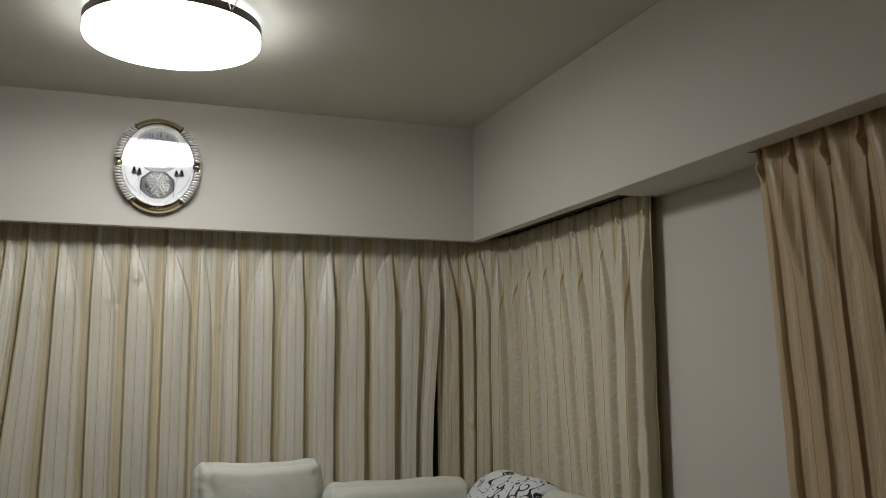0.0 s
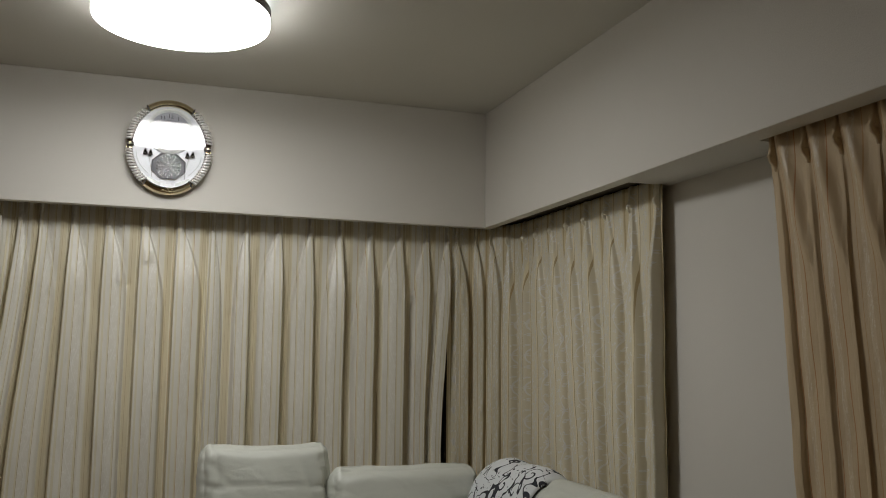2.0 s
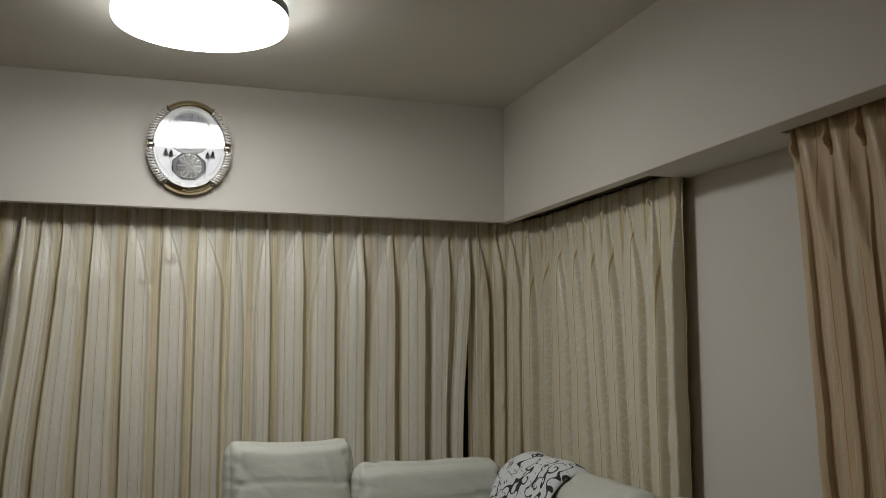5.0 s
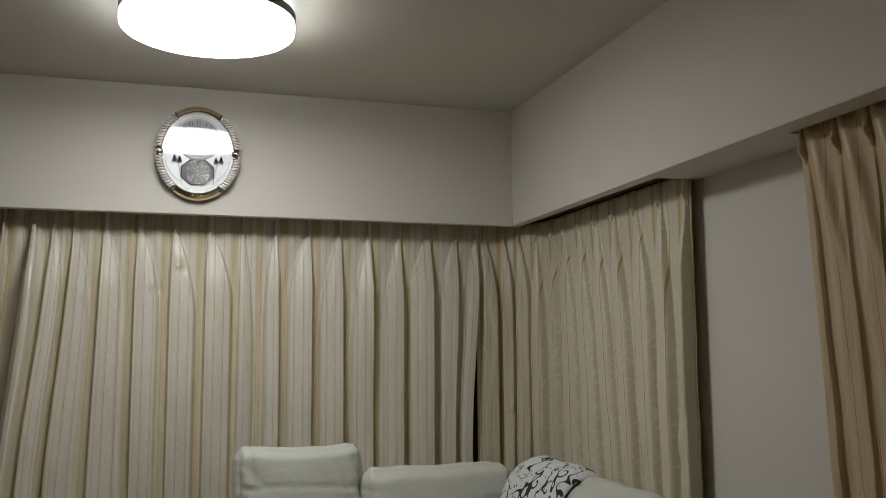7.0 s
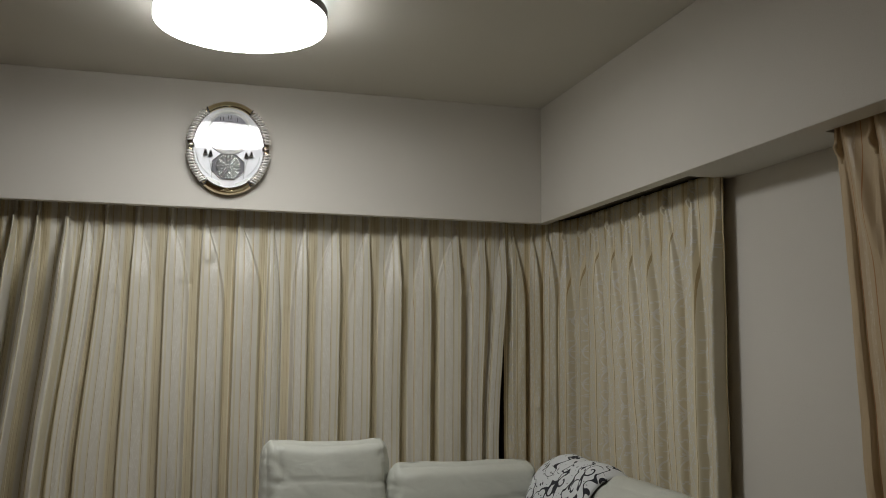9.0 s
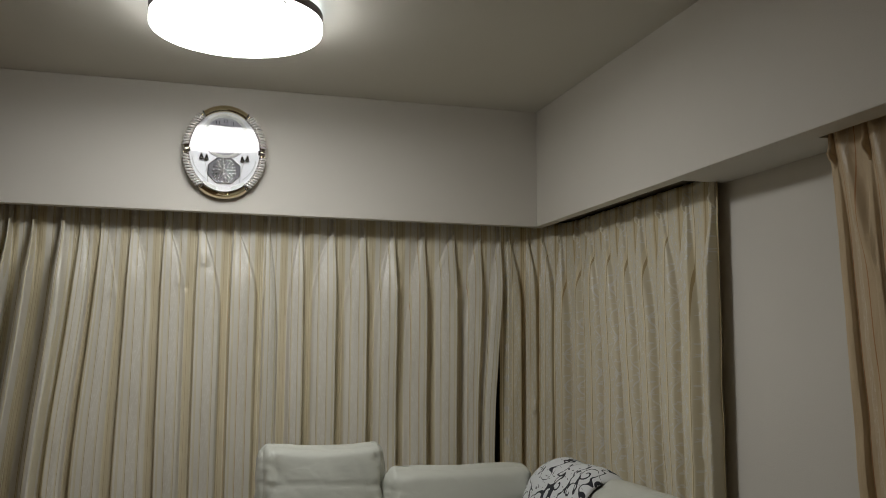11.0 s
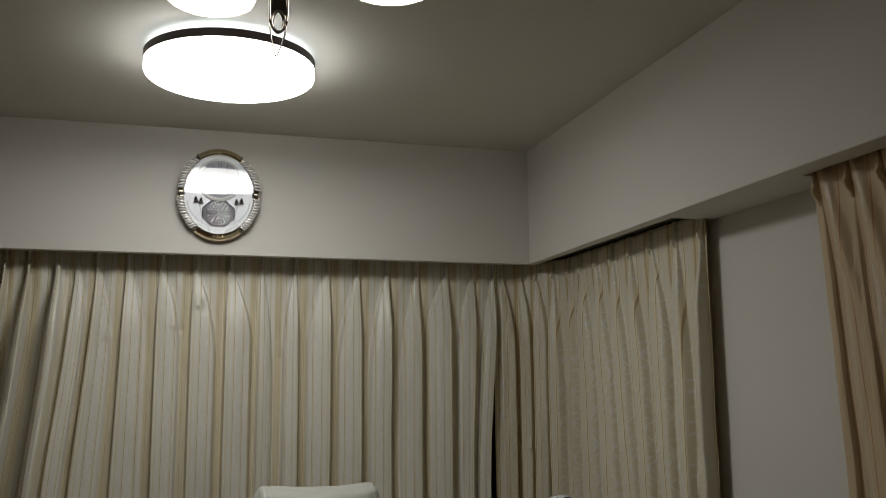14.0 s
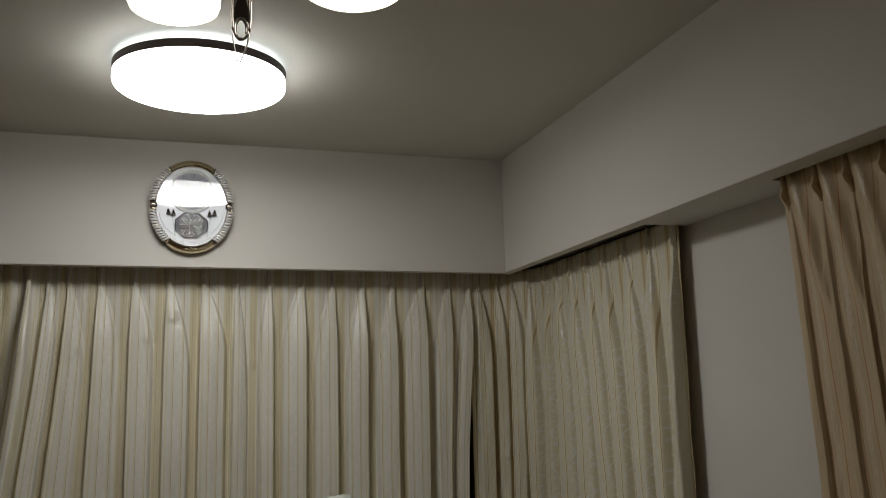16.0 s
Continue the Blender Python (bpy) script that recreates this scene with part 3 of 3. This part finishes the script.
for cx, cy, cz in ((-1.507, -2.188, 2.124), (-1.226, -2.487, 2.053)):
    c = Vector((cx - HUB.x, cy - HUB.y, cz - Z_TOP))
    sh = part("shade", lathe([(0, 0.0), (0.05, 0.0005), (0.070, 0.004), (0.081, 0.010), (0.0855, 0.022), (0.0850, 0.066), (0.08, 0.068), (0, 0.068)], 64), SHADE, pendant, "glowing opal glass", True, 50)
    sh.location = c
    part("cup", lathe([(0, 0.0685), (0.087, 0.0665), (0.088, 0.070), (0.086, 0.12), (0.06, 0.15), (0.012, 0.18), (0, 0.18)], 48), GUNMETAL, sh, "dark metal cup", True, 40)
    a, b = Vector((c.x * 0.15, c.y * 0.15, zl + 0.04)), Vector((c.x, c.y, c.z + 0.178))
    pts = [a.lerp(b, t) + Vector((0, 0, 0.06 * math.sin(math.pi * t))) for t in [k / 12 for k in range(13)]]
    part("arm", tube(bmesh.new(), pts, 0.006, 10), CHROME, pendant, "bent chrome arm", True)
# hanging ornament: a dark leaf and an oval eyelet held between bright wires
zt = 1.956 - Z_TOP
zc = zt + 0.064
leaf = [(0.0135 * math.sin(math.pi * 0.5 * t) ** 0.8, zc + 0.066 - 0.050 * t) for t in [k / 10 for k in range(11)]]
leaf += [(0.0125, zc + 0.010), (0.006, zc + 0.018)]
orn = part("ornament", prism(leaf + [(-x, z) for x, z in reversed(leaf[1:])], -0.002, 0.002), GUNMETAL, pendant, "dark leaf of polished nickel")
oval = [(0.0115 * math.cos(math.tau * k / 32), 0, zc + 0.0185 * math.sin(math.tau * k / 32)) for k in range(32)]
part("eyelet", tube(bmesh.new(), oval, 0.0028, 10, True), CHROME, orn, "bright oval eyelet", True)
part("eyelet", tube(bmesh.new(), [(x * 0.8, y + 0.005, z) for x, y, z in oval], 0.002, 8, True), GUNMETAL, orn, "dark oval eyelet", True)
for sgn in (-1, 1):
    wire = [(sgn * (0.0155 - 0.002 * (2 * t - 1) ** 2), -0.002, zl + 0.002 - (zl - zc + 0.006) * t) for t in [k / 12 for k in range(13)]]
    part("wire", tube(bmesh.new(), wire, 0.0021, 8), CHROME, orn, "thin chrome wire", True)
    wire = [(sgn * 0.0115, 0.004, zl + 0.002), (sgn * 0.0125, 0.004, zc + 0.04), (sgn * 0.013, 0.004, zc - 0.01)]
    part("wire", tube(bmesh.new(), wire, 0.0015, 8), GUNMETAL, orn, "thin dark wire", True)
    hook = [(sgn * 0.0135 * (1 - t ** 1.8) - 0.003 * t, -0.001, zc - 0.004 - (zc - zt - 0.004) * t) for t in [k / 8 for k in range(9)]]
    part("hook", tube(bmesh.new(), hook, lambda t: 0.0017 - 0.0007 * t, 8), CHROME, orn, "fine chrome hook", True)

# ---------------------------------------------------------------- wall clock
CX, CZ = -1.412, 2.212
clock = thing("wall_clock", (CX, -0.0095, CZ), "oval gold and silver wall clock with a glass front", "clock")
clock.rotation_euler = (radians(1.0), 0, 0)
AX, AZ = 0.173, 0.199


def oval_band(a0, a1, sections, n=40):
    """A moulded band of the oval frame from angle a0 to a1; sections: (scale inwards in metres, y)."""
    bm = bmesh.new()
    rows = []
    for k in range(n + 1):
        a = radians(a0 + (a1 - a0) * k / n)
        row = []
        for inset, y in sections:
            row.append(bm.verts.new(((AX - inset) * math.cos(a), y, (AZ - inset) * math.sin(a))))
        rows.append(row)
    m = len(sections)
    for a, b in zip(rows, rows[1:]):
        for j in range(m):
            bm.faces.new((a[j], a[(j + 1) % m], b[(j + 1) % m], b[j]))
    bm.faces.new(rows[0][::-1])
    bm.faces.new(rows[-1])
    return bm


def ellipse(ax, az, cx=0.0, cz=0.0, n=64):
    return [(cx + ax * math.cos(math.tau * k / n), cz + az * math.sin(math.tau * k / n)) for k in range(n)]


section = [(0.0, -0.0005), (0.0, -0.020), (0.005, -0.034), (0.013, -0.044), (0.022, -0.046), (0.028, -0.041), (0.029, -0.0005)]
part("gold_top", oval_band(56, 124, section), GOLD, clock, "polished gold moulding", True, 50)
part("gold_bottom", oval_band(-124, -56, section), GOLD, clock, "polished gold moulding", True, 50)
flute = [(0.004, -0.001), (0.003, -0.020), (0.006, -0.033), (0.013, -0.041), (0.022, -0.044), (0.029, -0.039), (0.030, -0.001)]
# dark band under the white ribs paints the shade of their grooves
for a0, a1 in ((-53, -6), (6, 53), (127, 174), (186, 233)):
    part("side_band", oval_band(a0, a1, flute, 48), GUNMETAL, clock, "silver moulding, darkened for the shade between ribs", True, 60)
rib_mesh = None
for a0 in (-53, 6, 127, 186):
    for k in range(12):
        a = radians(a0 + 2.0 + 43.0 * k / 11)
        if rib_mesh is None:
            bm = bmesh.new()
            bmesh.ops.create_uvsphere(bm, u_segments=10, v_segments=8, radius=1)
            for v in bm.verts:
                v.co = Vector((math.copysign(abs(v.co.x) ** 0.6, v.co.x) * 0.0185, v.co.y * 0.0085, v.co.z * 0.0050))
            rib_mesh = mesh_of("flute", bm, FLUTE, True)
        rib = new("flute", rib_mesh)
        rib.parent = clock
        rib.location = ((AX - 0.0155) * math.cos(a), -0.0385, (AZ - 0.0155) * math.sin(a))
        # slanted like a rope edge, leaning away from the middle knots
        lean = math.radians(22) * (1 if math.sin(a) * math.cos(a) > 0 else -1)
        rib.rotation_euler = (0, -math.atan2(AX * math.sin(a), AZ * math.cos(a)) + lean, 0)
part("rear_case", prism(ellipse(AX - 0.006, AZ - 0.006), -0.016, -0.0008), GOLD, clock)
for a in (56, 124, -56, -124):
    c = math.cos(radians(a)), math.sin(radians(a))
    t = Vector((c[0] * (AX - 0.016), -0.024, c[1] * (AZ - 0.016)))
    cl = part("clasp", boxed((-0.0135, -0.0235, -0.0016), (0.0135, 0.02, 0.0016), 0.0006), INK, clock, "dark joint strip")
    cl.location = t
    cl.rotation_euler = (0, -math.atan2(c[1] * AZ, c[0] * AX), 0)
for sgn in (-1, 1):
    for k in (-1, 0, 1):
        kn = part("knot", tube(bmesh.new(), [(-0.013, 0, k * 0.006), (-0.005, -0.009, k * 0.008), (0.005, -0.009, k * 0.008), (0.012, 0.002, k * 0.005)], 0.0034, 8), GUNMETAL if k else SILVER, clock, "dark knotted ornament", True)
        kn.location = (sgn * (AX - 0.021), -0.036, 0)
part("face_plate", prism(ellipse(AX - 0.027, AZ - 0.027), -0.019, -0.0162), PLATE, clock, "satin silver plate")
# dial
DZ, DR = 0.066, 0.082
dial = part("dial", prism(ellipse(DR, DR, 0, DZ), -0.0215, -0.0192), DIAL, clock, "grey dial")
bm = lathe([(DR - 0.002, 0.0), (DR - 0.002, 0.005), (DR + 0.005, 0.010), (DR + 0.012, 0.008), (DR + 0.014, 0.0)], 80, closed=True)
bmesh.ops.rotate(bm, verts=bm.verts[:], matrix=Matrix.Rotation(radians(90), 3, "X"))
ringo = part("dial_ring", bm, PEARL, dial, "white raised ring", True, 50)
ringo.location = (0, -0.0195, DZ)
bm = lathe([(0.046, 0), (0.046, 0.0012), (0.0473, 0.0012), (0.0473, 0)], 64, closed=True)
bmesh.ops.rotate(bm, verts=bm.verts[:], matrix=Matrix.Rotation(radians(90), 3, "X"))
part("track_ring", bm, INK, dial).location = (0, -0.0214, DZ)
for hour in range(1, 13):
    font = bpy.data.curves.new("numeral", "FONT")
    font.body, font.size, font.extrude = str(hour), 0.023, 0.0004
    font.align_x, font.align_y = "CENTER", "CENTER"
    tmp = bpy.data.objects.new("numeral", font)
    me = bpy.data.meshes.new_from_object(tmp)
    bpy.data.objects.remove(tmp)
    me.materials.clear()
    me.materials.append(INK)
    num = new("numeral", me)
    num.parent = dial
    a = radians(90 - 30 * hour)
    num.location, num.rotation_euler = (0.063 * math.cos(a), -0.0222, DZ + 0.063 * math.sin(a)), (radians(90), 0, 0)
for name, ang, length, wide in (("hour_pointer", -20, 0.036, 0.005), ("minute_pointer", 62, 0.058, 0.0035)):
    p = part(name, prism([(-wide / 2, -0.012), (wide / 2, -0.012), (wide, length * 0.6), (0, length), (-wide, length * 0.6)], -0.001, 0.001), INK, dial)
    p.location, p.rotation_euler = (0, -0.0245 - (0.002 if wide < 0.004 else 0), DZ), (0, radians(ang), 0)
# crystal octagon with a rosette
OZ, OR = -0.080, 0.058
octo = part("octagon", prism([(OR * 1.21 * math.cos(radians(22.5 + 45 * k)), OZ + OR * math.sin(radians(22.5 + 45 * k))) for k in range(8)], -0.024, -0.0192), SLATE, clock, "dark grey octagon with a silver rosette")
for k in range(8):
    a = radians(22.5 + 45 * k)
    b = radians(67.5 + 45 * k)
    part("edge", tube(bmesh.new(), [(OR * 1.21 * math.cos(a), -0.0245, OZ + OR * math.sin(a)), (OR * 1.21 * math.cos(b), -0.0245, OZ + OR * math.sin(b))], 0.0022, 8), SILVER, octo)
for rr, nn, wd in ((0.043, 20, 0.0042), (0.031, 14, 0.0045), (0.019, 8, 0.0055)):
    for k in range(nn):
        a = math.tau * k / nn
        bm = bmesh.new()
        bmesh.ops.create_uvsphere(bm, u_segments=10, v_segments=6, radius=1)
        for v in bm.verts:
            v.co = Vector((v.co.x * 0.0065, v.co.y * 0.004, v.co.z * wd))
        pt = part("petal", bm, SILVER if nn != 12 else PEWTER, octo, "", True)
        pt.location, pt.rotation_euler = (rr * math.cos(a), -0.0255, OZ + rr * math.sin(a)), (0, -a, 0)
for rr in (0.012, 0.025, 0.037, 0.049):
    part("ring", tube(bmesh.new(), [(rr * math.cos(math.tau * k / 40), -0.0255, OZ + rr * math.sin(math.tau * k / 40)) for k in range(40)], 0.0014, 6, True), SILVER, octo, "", True)
bm = bmesh.new()
bmesh.ops.create_uvsphere(bm, u_segments=14, v_segments=8, radius=0.009)
part("boss", bm, SILVER, octo, "", True).location = (0, -0.026, OZ)
# little bells and curved stems either side
for sgn in (-1, 1):
    stem = [(sgn * (0.085 - 0.020 * math.sin(math.pi * 0.5 * t)), -0.022, -0.025 - 0.105 * t) for t in [k / 14 for k in range(15)]]
    part("stem", tube(bmesh.new(), stem, 0.0014, 6), PEWTER, clock, "curved grey line", True)
    stem = [(sgn * (0.128 - 0.050 * t * t), -0.022, -0.030 - 0.085 * t) for t in [k / 14 for k in range(15)]]
    part("stem", tube(bmesh.new(), stem, 0.0012, 6), PEWTER, clock, "curved grey line", True)
    for dx in (-0.0105, 0.0105):
        bell = part("bell", lathe([(0, 0.015), (0.004, 0.013), (0.007, 0.002), (0.0105, -0.010), (0.009, -0.011), (0, -0.005)], 16), CHROME, clock, "small silver bell", True, 50)
        bell.location = (sgn * 0.083 + dx, -0.029, -0.030 + (0.004 if dx * sgn > 0 else 0))
        bm = bmesh.new()
        bmesh.ops.create_uvsphere(bm, u_segments=8, v_segments=6, radius=0.004)
        part("clapper", bm, GUNMETAL, bell, "", True).location = (0, 0, -0.010)
    part("foot_panel", prism([(sgn * 0.030, -0.150), (sgn * 0.082, -0.125), (sgn * 0.092, -0.135), (sgn * 0.060, -0.158), (sgn * 0.030, -0.162)], -0.0225, -0.0192), PEWTER, clock, "grey facet")
for k in (-1, 0, 1):
    kn = part("crest", tube(bmesh.new(), [(k * 0.018 - 0.008, 0, -0.003), (k * 0.018, -0.005, 0.003 * (1 if k == 0 else -0.5)), (k * 0.018 + 0.008, 0, -0.003)], 0.003, 8), GOLD, clock, "", True)
    kn.location = (0, -0.043, -AZ + 0.018)
cover = part("glass", prism(ellipse(AX - 0.030, AZ - 0.030), -0.0375, -0.0350), GLASS, clock, "clear flat glass")

# ---------------------------------------------------------------- sofa


def cushion(size, puff=0.03, round_=0.045, seed=0, seam=None, slump=0.0, cuts=22, sag=0.0, fall=0.45):
    """A stuffed cushion standing on z = 0, centred in x and y; seam: the height of a stitched crease."""
    w, d, h = size
    bm = bmesh.new()
    bmesh.ops.create_cube(bm, size=2)
    bmesh.ops.subdivide_edges(bm, edges=bm.edges[:], cuts=cuts, use_grid_fill=True)
    for v in bm.verts:
        q = v.co.copy()
        half = Vector((w / 2, d / 2, h / 2))
        p = Vector(q[i] * half[i] for i in range(3))
        soft = (round_, min(half.y * 0.98, round_ * 2.1), round_ * 1.3)
        core = Vector(max(-half[i] + soft[i], min(half[i] - soft[i], p[i])) for i in range(3))
        off = Vector((p[i] - core[i]) / soft[i] for i in range(3))
        off = off / max(1.0, off.length)
        p = core + Vector(off[i] * soft[i] for i in range(3))
        fx, fy, fz = (1 - q.x ** 4), (1 - q.y ** 4), (1 - q.z ** 4)
        p.y += math.copysign(puff, q.y) * (1 - q.x ** 2) ** 0.7 * (1 - q.z ** 2) ** 0.7 * abs(q.y) ** 3
        p.z += puff * 0.2 * fx * fy * abs(q.z) ** 3 * (1 if q.z > 0 else 0)
        p.x += math.copysign(puff * 0.5, q.x) * fy * fz * abs(q.x) ** 3
        p.z -= slump * abs(q.x) ** 3 * (q.z > 0) * 0.5 + sag * (1 - q.x ** 2) * max(0, q.z) ** 2
        p.z -= fall * max(0.0, p.y + 0.35 * half.y) * max(0.0, q.z) ** 2 if h > 0.3 else 0.0
        k = noise.noise(Vector((p.x * 5 + seed, p.y * 5, p.z * 5)))
        k2 = noise.noise(Vector((p.x * 16 + seed, p.y * 16, p.z * 22)))
        edge = 0.4 + abs(q.x) ** 2
        crease = 1 - abs(noise.noise(Vector((p.x * 3 + seed * 2, p.y * 3, p.z * 6 + p.x * 4))))
        p.y -= math.copysign(0.004, p.y) * crease ** 8 * (0.3 + abs(q.x))
        p += (p.normalized() if p.length else p) * (0.007 * k + 0.0035 * k2 * edge)
        gather = max(0, abs(q.x) - 0.72) / 0.28
        p.y -= math.copysign(0.006, p.y) * gather * math.sin(p.z * 70 + 3 * noise.noise(Vector((p.x * 9, p.z * 9, seed)))) ** 4
        # pulled creases fan out of the side seams
        fan = max(0, abs(q.x) - 0.25) / 0.75
        ray = (p.z + 0.5 * h * 0.3) / (1.35 - abs(q.x)) + 0.5 * noise.noise(Vector((p.x * 4, p.z * 4, seed + 5)))
        p.y -= math.copysign(0.015, p.y) * fan ** 1.5 * (1 - abs(math.sin(ray * 7 + seed))) ** 3 * (abs(q.y) > 0.5)
        if seam is not None:
            g = math.exp(-(((p.z + h / 2) - seam - 0.012 * math.sin(p.x * 7 + seed)) / 0.0055) ** 2)
            p.y -= math.copysign(0.007, p.y) * g * (abs(q.y) > 0.5)
        v.co = p + Vector((0, 0, h / 2))
    return bm


sofa = thing("sectional_sofa", (-0.55, -0.75, 0), "cream leather corner sofa with stuffed back cushions", "sofa")
O = Vector(sofa.location)


def sofa_part(name, bm, at, turn=(0, 0, 0), label="", parent=None):
    ob = part(name, bm, LEATHER, parent or sofa, label, True)
    ob.location, ob.rotation_euler = Vector(at) - O, [radians(a) for a in turn]
    return ob


sofa_part("base", boxed((-1.45 + 0.55, -1.15 + 0.75, 0.08), (0.02 + 0.55, -0.18 + 0.75, 0.26), 0.02, 3), O)
sofa_part("base", boxed((-0.90 + 0.55, -2.30 + 0.75, 0.08), (0.02 + 0.55, -1.16 + 0.75, 0.26), 0.02, 3), O)
sofa_part("backrest", boxed((-1.45 + 0.55, -0.28 + 0.75, 0.26), (0.03 + 0.55, -0.17 + 0.75, 0.74), 0.03, 3), O)
sofa_part("backrest", boxed((-0.08 + 0.55, -2.30 + 0.75, 0.26), (0.03 + 0.55, -0.285 + 0.75, 0.74), 0.03, 3), O)
sofa_part("seat_cushion", cushion((0.50, 0.80, 0.17), 0.02, 0.04, 31, cuts=12), (-1.18, -0.76, 0.26))
sofa_part("seat_cushion", cushion((0.60, 0.80, 0.17), 0.02, 0.04, 32, cuts=12), (-0.62, -0.76, 0.26))
sofa_part("seat_cushion", cushion((0.26, 0.80, 0.17), 0.02, 0.04, 35, cuts=12), (-0.18, -0.76, 0.26))
sofa_part("seat_cushion", cushion((0.80, 0.55, 0.17), 0.02, 0.04, 33, cuts=12), (-0.46, -1.45, 0.26))
sofa_part("seat_cushion", cushion((0.80, 0.55, 0.17), 0.02, 0.04, 34, cuts=12), (-0.46, -2.01, 0.26))
sofa_part("back_cushion", cushion((0.475, 0.17, 0.635), 0.03, 0.036, 2, 0.47, cuts=56, sag=0.012), (-1.018, -0.335, 0.400), (-5, 0, 0), "raised headrest cushion with a stitched crease")
sofa_part("back_cushion", cushion((0.605, 0.18, 0.565), 0.03, 0.042, 5, 0.42, 0.012, 56, 0.008), (-0.475, -0.365, 0.380), (-5, 0, 0), "creased leather back cushion")
sofa_part("back_cushion", cushion((0.98, 0.20, 0.54), 0.03, 0.07, 8, None, 0.02, 44, fall=0.08), (-0.105, -0.90, 0.398), (-6, -1.5, -90), "rounded leather back cushion")
sofa_part("back_cushion", cushion((0.62, 0.20, 0.55), 0.03, 0.08, 12, None, 0.05, 26, fall=0.08), (-0.105, -1.72, 0.41), (-6, 0, -90), "rounded leather back cushion")
for x, y in ((-1.38, -1.08), (-1.38, -0.25), (-0.05, -0.25), (-0.84, -2.22), (-0.05, -2.22)):
    ft = part("foot", lathe([(0, 0), (0.02, 0), (0.026, 0.08), (0, 0.08)], 16), GUNMETAL, sofa, "", True, 40)
    ft.location = Vector((x, y, 0)) - O

# ---------------------------------------------------------------- throw over the corner cushion
throw = thing("throw_blanket", (-0.2, -0.7, 0.43), "white throw with black scroll print over the sofa back", "blanket")
TO = Vector(throw.location)
path = chaikin([(0.035, 0.72), (0.030, 0.86), (0.005, 0.945), (-0.06, 0.985), (-0.14, 0.970), (-0.205, 0.90), (-0.245, 0.80), (-0.285, 0.66), (-0.31, 0.52), (-0.33, 0.44)], 2)
n_a = 44
verts, uvs, faces = [], [], []
length = 0.0
for i, (x, z) in enumerate(path):
    if i:
        length += math.dist(path[i - 1], (x, z))
    for k in range(n_a):
        t = k / (n_a - 1)
        drop = smooth_step(0.35, 0.9, i / len(path))
        y = -0.375 - 0.01 * drop + t * (-0.52 - 0.03 * drop)
        w = noise.noise((y * 7, length * 4, 3.0)) * 0.014 + noise.noise((y * 18, length * 6, 9.0)) * 0.006
        w += 0.012 * math.sin(y * 38 + 2 * math.sin(length * 5)) * drop
        side = 0.02 - 0.075 * (2 * t - 1) ** 6
        verts.append(Vector((x - abs(w) * 0.8 - 0.004, y + 0.01 * noise.noise((length * 6, t * 3, 1)), z - 0.024 + w * 0.6 + side * 0.5)) - TO)
        uvs.append((y, length))
for i in range(len(path) - 1):
    for k in range(n_a - 1):
        a = i * n_a + k
        faces.append((a, a + 1, a + n_a + 1, a + n_a))
me = bpy.data.meshes.new("fabric")
me.from_pydata(verts, [], faces)
me.uv_layers.new(name="UVMap").data.foreach_set("uv", [c for f in faces for v in f for c in uvs[v]])
me.polygons.foreach_set("use_smooth", [True] * len(me.polygons))
me.materials.append(THROW)
fabric = new("fabric", me)
fabric.parent = throw
fabric.modifiers.new("thickness", "SOLIDIFY").thickness = 0.004
bm = bmesh.new()
edge = [verts[i * n_a + n_a - 1] for i in range(len(path))]
tube(bm, edge, 0.0013, 6)
part("hem", bm, INK, throw, "black bound edge", True)

# ---------------------------------------------------------------- floor boards, last
floor = tagged(part("floor", boxed((X_LEFT - 0.12, Y_REAR - 0.12, -0.12), (0.4, 0.4, -0.014)), FLOOR), "brown oak plank floor", "floor", kind="structure")
board = mesh_of("board", boxed((-0.073, -0.60, -0.013), (0.073, 0.60, 0.0), 0.0015, 1), FLOOR)
for i in range(24):
    odd = i % 2
    for j in range(5 + odd):
        ob = new("plank", board)
        ob.parent = floor
        half = odd and j in (0, 5)
        at_y = 0.6 + 1.202 * j if not odd else (0.3 if j == 0 else 0.3 + 1.202 * j - (0.3 if j == 5 else 0.0))
        ob.location = (X_LEFT + 0.075 + i * 0.148, Y_REAR + at_y, 0)
        ob.scale = (1, 0.497 if half else 1, 1)
